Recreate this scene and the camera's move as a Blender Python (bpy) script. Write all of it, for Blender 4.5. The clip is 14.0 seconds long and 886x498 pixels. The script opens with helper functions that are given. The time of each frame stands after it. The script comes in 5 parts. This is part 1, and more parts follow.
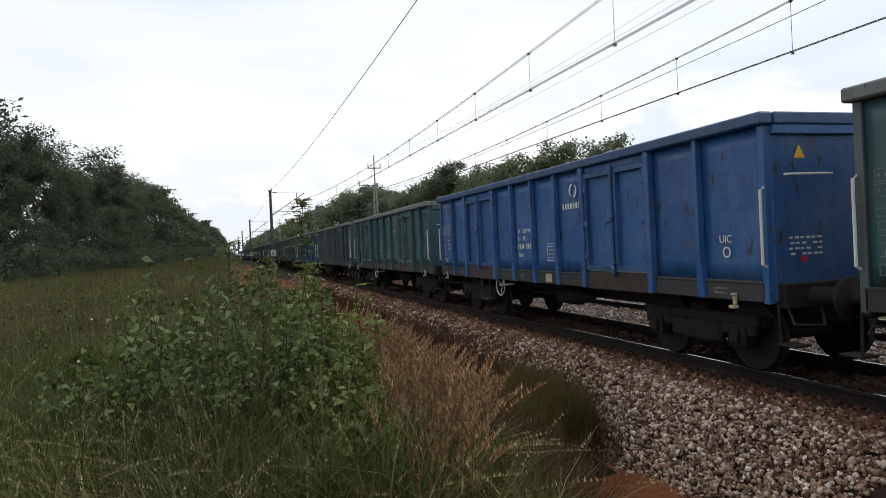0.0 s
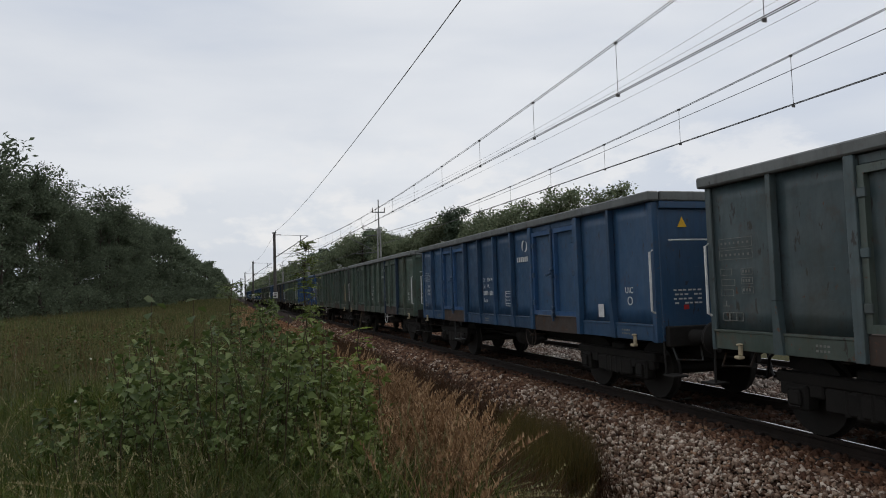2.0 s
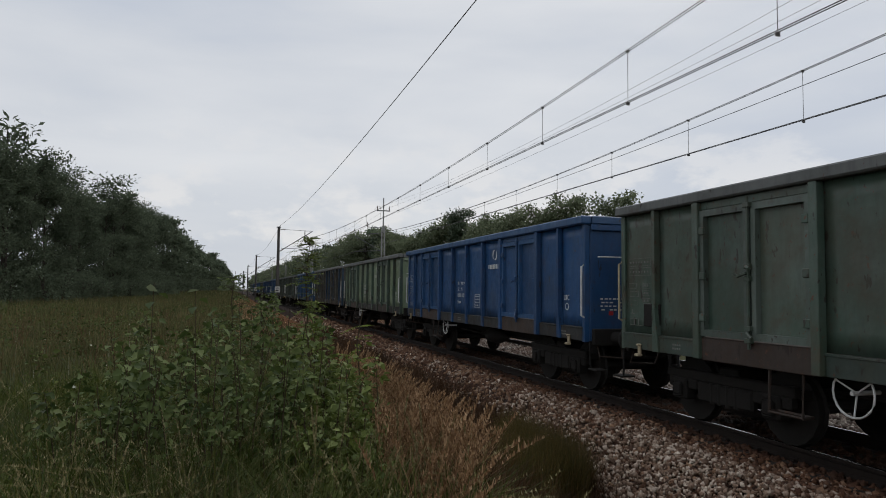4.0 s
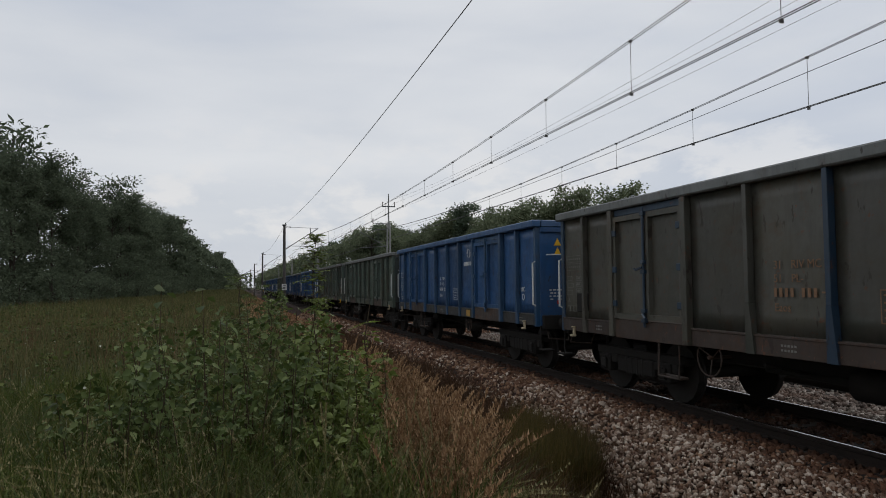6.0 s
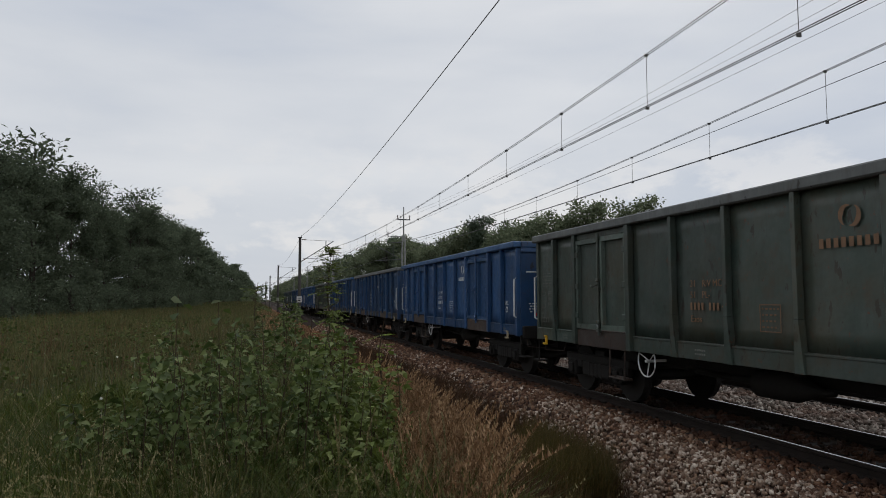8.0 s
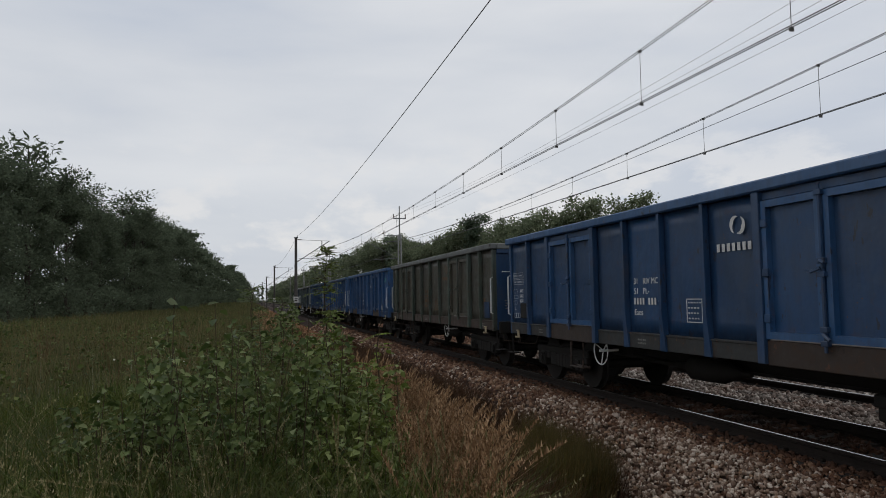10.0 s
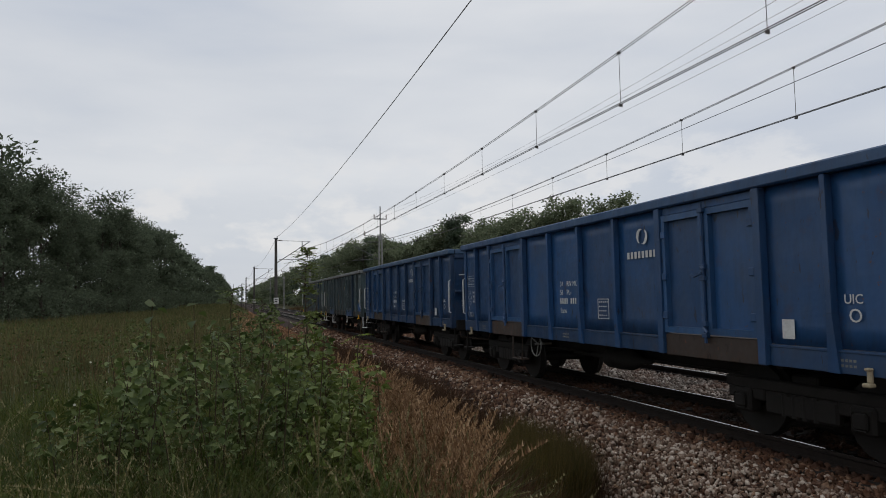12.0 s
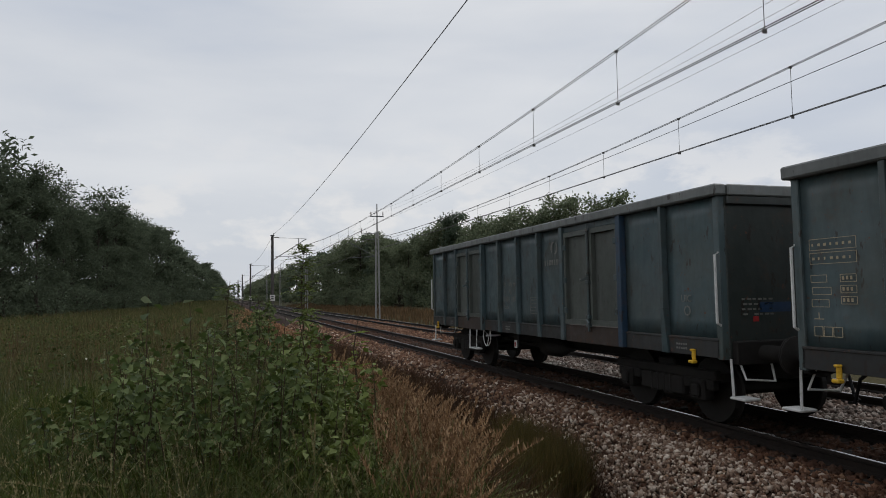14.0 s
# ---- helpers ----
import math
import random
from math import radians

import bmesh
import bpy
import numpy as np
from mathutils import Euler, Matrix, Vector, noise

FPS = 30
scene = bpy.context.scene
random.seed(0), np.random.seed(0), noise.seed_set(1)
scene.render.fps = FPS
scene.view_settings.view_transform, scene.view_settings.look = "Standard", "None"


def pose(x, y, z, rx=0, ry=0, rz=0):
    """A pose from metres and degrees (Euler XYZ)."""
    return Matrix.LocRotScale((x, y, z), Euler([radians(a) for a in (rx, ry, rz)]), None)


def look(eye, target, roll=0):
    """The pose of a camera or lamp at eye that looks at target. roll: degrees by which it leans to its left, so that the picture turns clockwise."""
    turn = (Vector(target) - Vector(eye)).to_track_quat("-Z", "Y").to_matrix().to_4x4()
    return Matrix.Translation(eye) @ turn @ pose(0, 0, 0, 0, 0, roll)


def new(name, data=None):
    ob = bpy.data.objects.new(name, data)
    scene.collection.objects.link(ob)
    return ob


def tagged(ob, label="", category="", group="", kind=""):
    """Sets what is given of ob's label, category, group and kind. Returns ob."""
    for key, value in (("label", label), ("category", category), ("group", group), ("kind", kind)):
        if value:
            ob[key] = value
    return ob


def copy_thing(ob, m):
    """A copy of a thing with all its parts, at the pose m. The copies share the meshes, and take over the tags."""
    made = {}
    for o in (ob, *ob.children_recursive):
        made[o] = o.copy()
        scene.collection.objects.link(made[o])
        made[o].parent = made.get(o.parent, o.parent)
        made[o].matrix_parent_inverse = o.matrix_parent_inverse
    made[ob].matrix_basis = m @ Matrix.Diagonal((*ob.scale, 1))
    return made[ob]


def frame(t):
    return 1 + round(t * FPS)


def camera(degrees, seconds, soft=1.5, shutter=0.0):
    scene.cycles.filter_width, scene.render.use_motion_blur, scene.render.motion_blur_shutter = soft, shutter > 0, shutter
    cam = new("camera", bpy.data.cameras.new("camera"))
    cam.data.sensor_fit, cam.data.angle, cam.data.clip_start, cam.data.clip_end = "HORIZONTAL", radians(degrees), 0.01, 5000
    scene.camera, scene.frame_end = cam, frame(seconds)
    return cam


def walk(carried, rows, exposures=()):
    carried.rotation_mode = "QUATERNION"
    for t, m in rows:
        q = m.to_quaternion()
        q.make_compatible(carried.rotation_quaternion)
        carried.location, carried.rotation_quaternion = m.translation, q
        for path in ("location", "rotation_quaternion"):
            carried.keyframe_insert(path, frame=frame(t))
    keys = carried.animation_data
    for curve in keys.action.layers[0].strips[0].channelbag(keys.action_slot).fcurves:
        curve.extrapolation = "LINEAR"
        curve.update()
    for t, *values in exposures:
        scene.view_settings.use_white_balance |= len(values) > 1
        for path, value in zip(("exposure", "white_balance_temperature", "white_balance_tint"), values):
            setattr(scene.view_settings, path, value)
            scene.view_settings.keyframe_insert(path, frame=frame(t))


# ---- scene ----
# ---- camera: one place beside the line, turned by hand ----
EYE = (0.0, 0.0, 1.86)
TURNS = [  # seconds, yaw, pitch, roll
    (0.0, -17.43, -0.33, 2.70),
    (0.1, -17.40, 0.10, 2.66),
    (0.2, -17.33, 0.75, 2.60),
    (0.3, -17.08, 2.39, 2.50),
    (0.4, -17.03, 2.58, 2.42),
    (0.5, -17.06, 2.45, 2.36),
    (1.0, -17.14, 2.77, 1.66),
    (1.5, -17.05, 2.69, 1.80),
    (2.0, -17.22, 3.38, 1.74),
    (2.5, -16.79, 3.35, 0.57),
    (3.0, -16.64, 2.59, 0.38),
    (3.5, -17.12, 3.44, -0.59),
    (5.8, -16.59, 3.42, -0.28),
    (6.0, -16.53, 3.03, 0.45),
    (6.5, -15.61, 3.16, -0.99),
    (7.0, -15.96, 4.02, -0.84),
    (7.5, -15.43, 4.16, -0.09),
    (10.0, -15.59, 3.99, 0.84),
    (10.5, -15.71, 3.75, 1.78),
    (11.0, -15.73, 3.35, 1.30),
    (11.5, -16.04, 4.32, 0.96),
    (12.0, -17.15, 4.00, 1.07),
    (12.5, -17.25, 3.43, 0.76),
    (13.0, -17.28, 3.63, 0.79),
    (13.5, -17.03, 3.66, 0.73),
    (14.0, -17.44, 3.81, 0.85),
]
cam = camera(65.1, 14.0, soft=0.95)
walk(cam, [(t, pose(*EYE, 90 + p, r, y)) for t, y, p, r in TURNS],
     exposures=[(0.0, 0.53), (0.2, 0.44), (0.5, 0.14), (1.0, 0.08), (2.0, 0.09), (3.0, 0.0), (6.0, -0.05), (14.0, -0.05)])

# ---- world: a bright overcast sky with soft cloud, and a veiled sun beyond the line ----
world = bpy.data.worlds.new("overcast")
scene.world = world
world.use_nodes = True
wn, wl = world.node_tree.nodes, world.node_tree.links
background = wn["Background"]
sky = wn.new("ShaderNodeTexSky")
sky.sky_type, sky.sun_disc = "NISHITA", False
sky.sun_elevation, sky.sun_rotation = radians(52), radians(62)
sky.air_density, sky.dust_density = 1.0, 2.0
coord = wn.new("ShaderNodeTexCoord")
stretch = wn.new("ShaderNodeMapping")
stretch.inputs["Scale"].default_value = (1.0, 1.0, 4.2)
wl.new(coord.outputs["Generated"], stretch.inputs["Vector"])
cloud = wn.new("ShaderNodeTexNoise")
cloud.inputs["Scale"].default_value, cloud.inputs["Detail"].default_value = 2.3, 6.0
cloud.inputs["Roughness"].default_value, cloud.inputs["Distortion"].default_value = 0.46, 0.2
wl.new(stretch.outputs[0], cloud.inputs["Vector"])
ramp = wn.new("ShaderNodeValToRGB")
ramp.color_ramp.elements[0].position, ramp.color_ramp.elements[0].color = 0.28, (5.7, 6.15, 6.95, 1)
ramp.color_ramp.elements[1].position, ramp.color_ramp.elements[1].color = 0.70, (7.75, 7.9, 8.15, 1)
middle = ramp.color_ramp.elements.new(0.46)
middle.color = (6.6, 6.9, 7.4, 1)
wl.new(cloud.outputs["Fac"], ramp.inputs["Fac"])
veil = wn.new("ShaderNodeMix")
veil.data_type = "RGBA"
veil.inputs["Factor"].default_value = 0.93
wl.new(sky.outputs[0], veil.inputs["A"])
# white heaps of cloud low over the horizon
heap_at = wn.new("ShaderNodeMapping")
heap_at.inputs["Scale"].default_value, heap_at.inputs["Location"].default_value = (1.0, 1.0, 2.0), (3.1, 1.7, 0.4)
wl.new(coord.outputs["Generated"], heap_at.inputs["Vector"])
heap = wn.new("ShaderNodeTexNoise")
heap.inputs["Scale"].default_value, heap.inputs["Detail"].default_value, heap.inputs["Roughness"].default_value = 7.5, 9.0, 0.58
wl.new(heap_at.outputs[0], heap.inputs["Vector"])
edge = wn.new("ShaderNodeMapRange")
edge.inputs["From Min"].default_value, edge.inputs["From Max"].default_value = 0.50, 0.60
wl.new(heap.outputs["Fac"], edge.inputs["Value"])
height = wn.new("ShaderNodeSeparateXYZ")
wl.new(coord.outputs["Generated"], height.inputs[0])
low = wn.new("ShaderNodeMapRange")
low.inputs["From Min"].default_value, low.inputs["From Max"].default_value = 0.26, 0.12
wl.new(height.outputs["Z"], low.inputs["Value"])
both = wn.new("ShaderNodeMath")
both.operation = "MULTIPLY"
wl.new(edge.outputs[0], both.inputs[0])
wl.new(low.outputs[0], both.inputs[1])
heaped = wn.new("ShaderNodeMix")
heaped.data_type = "RGBA"
heaped.inputs["B"].default_value = (7.9, 7.9, 8.0, 1)
wl.new(both.outputs[0], heaped.inputs["Factor"])
wl.new(ramp.outputs[0], heaped.inputs["A"])
wl.new(heaped.outputs["Result"], veil.inputs["B"])
wl.new(veil.outputs["Result"], background.inputs["Color"])
background.inputs["Strength"].default_value = 0.1

sun = new("sun", bpy.data.lights.new("sun", "SUN"))
sun.data.energy, sun.data.angle, sun.data.color = 0.6, radians(14), (1.0, 0.96, 0.9)
sun.matrix_world = look((60, 32, 90), (0, 0, 0))


# ---- materials ----
def nodes_of(name):
    m = bpy.data.materials.new(name)
    m.use_nodes = True
    return m, m.node_tree.nodes, m.node_tree.links, m.node_tree.nodes["Principled BSDF"]


def noise_at(n, l, vec, scale, detail=4.0, rough=0.6):
    t = n.new("ShaderNodeTexNoise")
    t.inputs["Scale"].default_value, t.inputs["Detail"].default_value, t.inputs["Roughness"].default_value = scale, detail, rough
    l.new(vec, t.inputs["Vector"])
    return t.outputs["Fac"]


def stepped(n, l, value, low, high, a=0.0, b=1.0):
    r = n.new("ShaderNodeMapRange")
    r.inputs["From Min"].default_value, r.inputs["From Max"].default_value = low, high
    r.inputs["To Min"].default_value, r.inputs["To Max"].default_value = a, b
    l.new(value, r.inputs["Value"])
    return r.outputs[0]


def mixed(n, l, fac, a, b):
    x = n.new("ShaderNodeMix")
    x.data_type = "RGBA"
    for key, value in (("Factor", fac), ("A", a), ("B", b)):
        if isinstance(value, (int, float)):
            x.inputs[key].default_value = value
        elif isinstance(value, tuple):
            x.inputs[key].default_value = (*value, 1)
        else:
            l.new(value, x.inputs[key])
    return x.outputs["Result"]


def shifted(n, l):
    """Object coordinates, moved by each object's own random number, so that repeats differ."""
    c, i, a = n.new("ShaderNodeTexCoord"), n.new("ShaderNodeObjectInfo"), n.new("ShaderNodeVectorMath")
    a.operation = "MULTIPLY_ADD"
    a.inputs[1].default_value = (37, 23, 11)
    l.new(i.outputs["Random"], a.inputs[0])
    l.new(c.outputs["Object"], a.inputs[2])
    return a.outputs[0], i.outputs["Random"]


def bumped(n, l, bsdf, value, strength, distance):
    b = n.new("ShaderNodeBump")
    b.inputs["Strength"].default_value, b.inputs["Distance"].default_value = strength, distance
    l.new(value, b.inputs["Height"])
    l.new(b.outputs[0], bsdf.inputs["Normal"])


def paint(name, colour, rust=0.5, fade=0.3, rough=0.45, grime=0.0):
    """Old vehicle paint: faded and scuffed patches, grime run down in streaks, scratches and rust chips."""
    m, n, l, b = nodes_of(name)
    vec, rnd = shifted(n, l)
    grey = sum(colour) / 3
    worn = tuple(min(1, (c * 0.6 + 0.4 * grey) * 1.55) for c in colour)
    big, blotch = noise_at(n, l, vec, 1.1, 6, 0.65), noise_at(n, l, vec, 3.4, 6, 0.7)
    col = mixed(n, l, stepped(n, l, big, 0.40, 0.68, 0, fade * 1.6), colour, worn)
    s = n.new("ShaderNodeMapping")
    s.inputs["Scale"].default_value = (6, 6, 0.9)
    l.new(vec, s.inputs["Vector"])
    streak = noise_at(n, l, s.outputs[0], 1.6, 6, 0.7)
    col = mixed(n, l, stepped(n, l, streak, 0.46, 0.76, 0, 0.55), col, tuple(0.35 * c + 0.012 for c in colour))
    brown = tuple(0.45 * c + d for c, d in zip(colour, (0.05, 0.024, 0.012)))
    col = mixed(n, l, stepped(n, l, blotch, 0.62 - 0.08 * rust, 0.80 - 0.08 * rust, 0, 0.85), col, brown)
    chip = noise_at(n, l, vec, 9.0, 6, 0.72)
    col = mixed(n, l, stepped(n, l, chip, 0.69 - 0.07 * rust, 0.73 - 0.07 * rust), col, (0.10, 0.042, 0.022))
    t = n.new("ShaderNodeMapping")
    t.inputs["Scale"].default_value, t.inputs["Rotation"].default_value = (2.2, 2.2, 24), (0.5, 0.25, 0.1)
    l.new(vec, t.inputs["Vector"])
    scratch = noise_at(n, l, t.outputs[0], 1.5, 3, 0.5)
    col = mixed(n, l, stepped(n, l, scratch, 0.71, 0.75, 0, 0.55), col, worn)
    g = n.new("ShaderNodeMapping")
    g.inputs["Scale"].default_value, g.inputs["Rotation"].default_value = (7, 7, 2.4), (0.75, 0.0, 0.2)
    l.new(vec, g.inputs["Vector"])
    gouge = noise_at(n, l, g.outputs[0], 1.3, 4, 0.6)
    col = mixed(n, l, stepped(n, l, gouge, 0.675 - 0.05 * min(1, rust), 0.70 - 0.05 * min(1, rust), 0, 0.5 + 0.4 * min(1, rust)), col, (0.022, 0.014, 0.010))
    if grime:
        broad = noise_at(n, l, vec, 0.75, 5, 0.68)
        col = mixed(n, l, stepped(n, l, broad, 0.46, 0.66, 0, grime), col, (0.058, 0.050, 0.030))
        col = mixed(n, l, stepped(n, l, broad, 0.44, 0.30, 0, grime), col, tuple(0.62 * c for c in colour[:1]) + tuple(0.8 * c for c in colour[1:]))
    shade = n.new("ShaderNodeHueSaturation")
    l.new(col, shade.inputs["Color"])
    l.new(stepped(n, l, rnd, 0, 1, 0.8, 1.2), shade.inputs["Value"])
    l.new(shade.outputs[0], b.inputs["Base Color"])
    l.new(stepped(n, l, blotch, 0.3, 0.7, rough - 0.16, rough + 0.16), b.inputs["Roughness"])
    b.inputs["Specular IOR Level"].default_value = 0.5
    bumped(n, l, b, noise_at(n, l, vec, 2.2, 3), 0.35, 0.04)
    return m


def plain(name, colour, rough=0.7, metal=0.0, vary=0.35, scale=6.0, bump=0.2, second=None):
    m, n, l, b = nodes_of(name)
    vec, rnd = shifted(n, l)
    big, fine = noise_at(n, l, vec, scale, 5), noise_at(n, l, vec, scale * 9, 3)
    dark = tuple(c * (1 - vary) for c in colour)
    col = mixed(n, l, stepped(n, l, big, 0.3, 0.7), dark, second or colour)
    col = mixed(n, l, stepped(n, l, fine, 0.35, 0.75, 0, 0.4), col, tuple(min(1, c * 1.3) for c in colour))
    l.new(col, b.inputs["Base Color"])
    b.inputs["Roughness"].default_value, b.inputs["Metallic"].default_value = rough, metal
    b.inputs["Specular IOR Level"].default_value = 0.3
    bumped(n, l, b, fine, bump, 0.01)
    return m


def leafy(name, a, b_, c_, rough=0.6, glow=0.25, gloss=0.2):
    """Leaves and blades: each piece takes its own tint between three colours; a little light passes through."""
    m, n, l, b = nodes_of(name)
    g, i = n.new("ShaderNodeNewGeometry"), n.new("ShaderNodeObjectInfo")
    r = n.new("ShaderNodeValToRGB")
    r.color_ramp.elements[0].color, r.color_ramp.elements[1].color = (*a, 1), (*c_, 1)
    r.color_ramp.elements.new(0.55).color = (*b_, 1)
    l.new(g.outputs["Random Per Island"], r.inputs["Fac"])
    c = n.new("ShaderNodeTexCoord")
    patch = noise_at(n, l, c.outputs["Object"], 0.7, 3)
    h = n.new("ShaderNodeHueSaturation")
    l.new(r.outputs[0], h.inputs["Color"])
    l.new(stepped(n, l, patch, 0.3, 0.7, 0.7, 1.3), h.inputs["Value"])
    l.new(h.outputs[0], b.inputs["Base Color"])
    b.inputs["Roughness"].default_value = rough
    b.inputs["Specular IOR Level"].default_value = gloss
    t, mix, out = n.new("ShaderNodeBsdfTranslucent"), n.new("ShaderNodeMixShader"), n["Material Output"]
    l.new(h.outputs[0], t.inputs["Color"])
    mix.inputs[0].default_value = glow
    l.new(b.outputs[0], mix.inputs[1])
    l.new(t.outputs[0], mix.inputs[2])
    l.new(mix.outputs[0], out.inputs["Surface"])
    return m


def islands(name, a, b_, c_, rough=0.85):
    """Crushed stone: each stone its own tint, with fine grain."""
    m, n, l, b = nodes_of(name)
    g, i, c = n.new("ShaderNodeNewGeometry"), n.new("ShaderNodeObjectInfo"), n.new("ShaderNodeTexCoord")
    add = n.new("ShaderNodeMath")
    add.operation = "ADD"
    l.new(g.outputs["Random Per Island"], add.inputs[0])
    l.new(i.outputs["Random"], add.inputs[1])
    wrap = n.new("ShaderNodeMath")
    wrap.operation = "FRACT"
    l.new(add.outputs[0], wrap.inputs[0])
    r = n.new("ShaderNodeValToRGB")
    r.color_ramp.elements[0].color, r.color_ramp.elements[1].color = (*a, 1), (*c_, 1)
    r.color_ramp.elements.new(0.58).color = (*b_, 1)
    l.new(wrap.outputs[0], r.inputs["Fac"])
    fine, rusty = noise_at(n, l, c.outputs["Object"], 60, 4), noise_at(n, l, c.outputs["Object"], 0.9, 4)
    col = mixed(n, l, stepped(n, l, fine, 0.4, 0.8, 0, 0.45), r.outputs[0], (0.09, 0.07, 0.06))
    sep, near = n.new("ShaderNodeSeparateXYZ"), n.new("ShaderNodeMath")
    l.new(c.outputs["Object"], sep.inputs[0])
    near.operation = "ADD"
    l.new(rusty, near.inputs[0])
    l.new(stepped(n, l, sep.outputs["X"], 4.6, 6.2, -0.17, 0.13), near.inputs[1])
    col = mixed(n, l, stepped(n, l, near.outputs[0], 0.44, 0.74, 0, 0.6), col, (0.12, 0.052, 0.027))
    l.new(col, b.inputs["Base Color"])
    b.inputs["Roughness"].default_value = rough
    b.inputs["Specular IOR Level"].default_value = 0.25
    bumped(n, l, b, fine, 0.4, 0.01)
    return m


def soil():
    """Meadow earth with litter; bare reddish mud along the ditch."""
    m, n, l, b = nodes_of("soil")
    c = n.new("ShaderNodeTexCoord")
    sep = n.new("ShaderNodeSeparateXYZ")
    l.new(c.outputs["Object"], sep.inputs[0])
    big, fine = noise_at(n, l, c.outputs["Object"], 0.35, 5), noise_at(n, l, c.outputs["Object"], 14, 5)
    col = mixed(n, l, stepped(n, l, big, 0.35, 0.65), (0.035, 0.045, 0.014), (0.075, 0.065, 0.03))
    col = mixed(n, l, stepped(n, l, fine, 0.45, 0.75, 0, 0.7), col, (0.03, 0.022, 0.012))
    left, right = stepped(n, l, sep.outputs["X"], 2.4, 3.2), stepped(n, l, sep.outputs["X"], 7.0, 5.0)
    both = n.new("ShaderNodeMath")
    both.operation = "MULTIPLY"
    l.new(left, both.inputs[0])
    l.new(right, both.inputs[1])
    mud = mixed(n, l, stepped(n, l, fine, 0.35, 0.7), (0.13, 0.044, 0.016), (0.22, 0.085, 0.034))
    col = mixed(n, l, both.outputs[0], col, mud)
    l.new(col, b.inputs["Base Color"])
    b.inputs["Roughness"].default_value = 0.95
    b.inputs["Specular IOR Level"].default_value = 0.15
    bumped(n, l, b, fine, 0.6, 0.04)
    return m


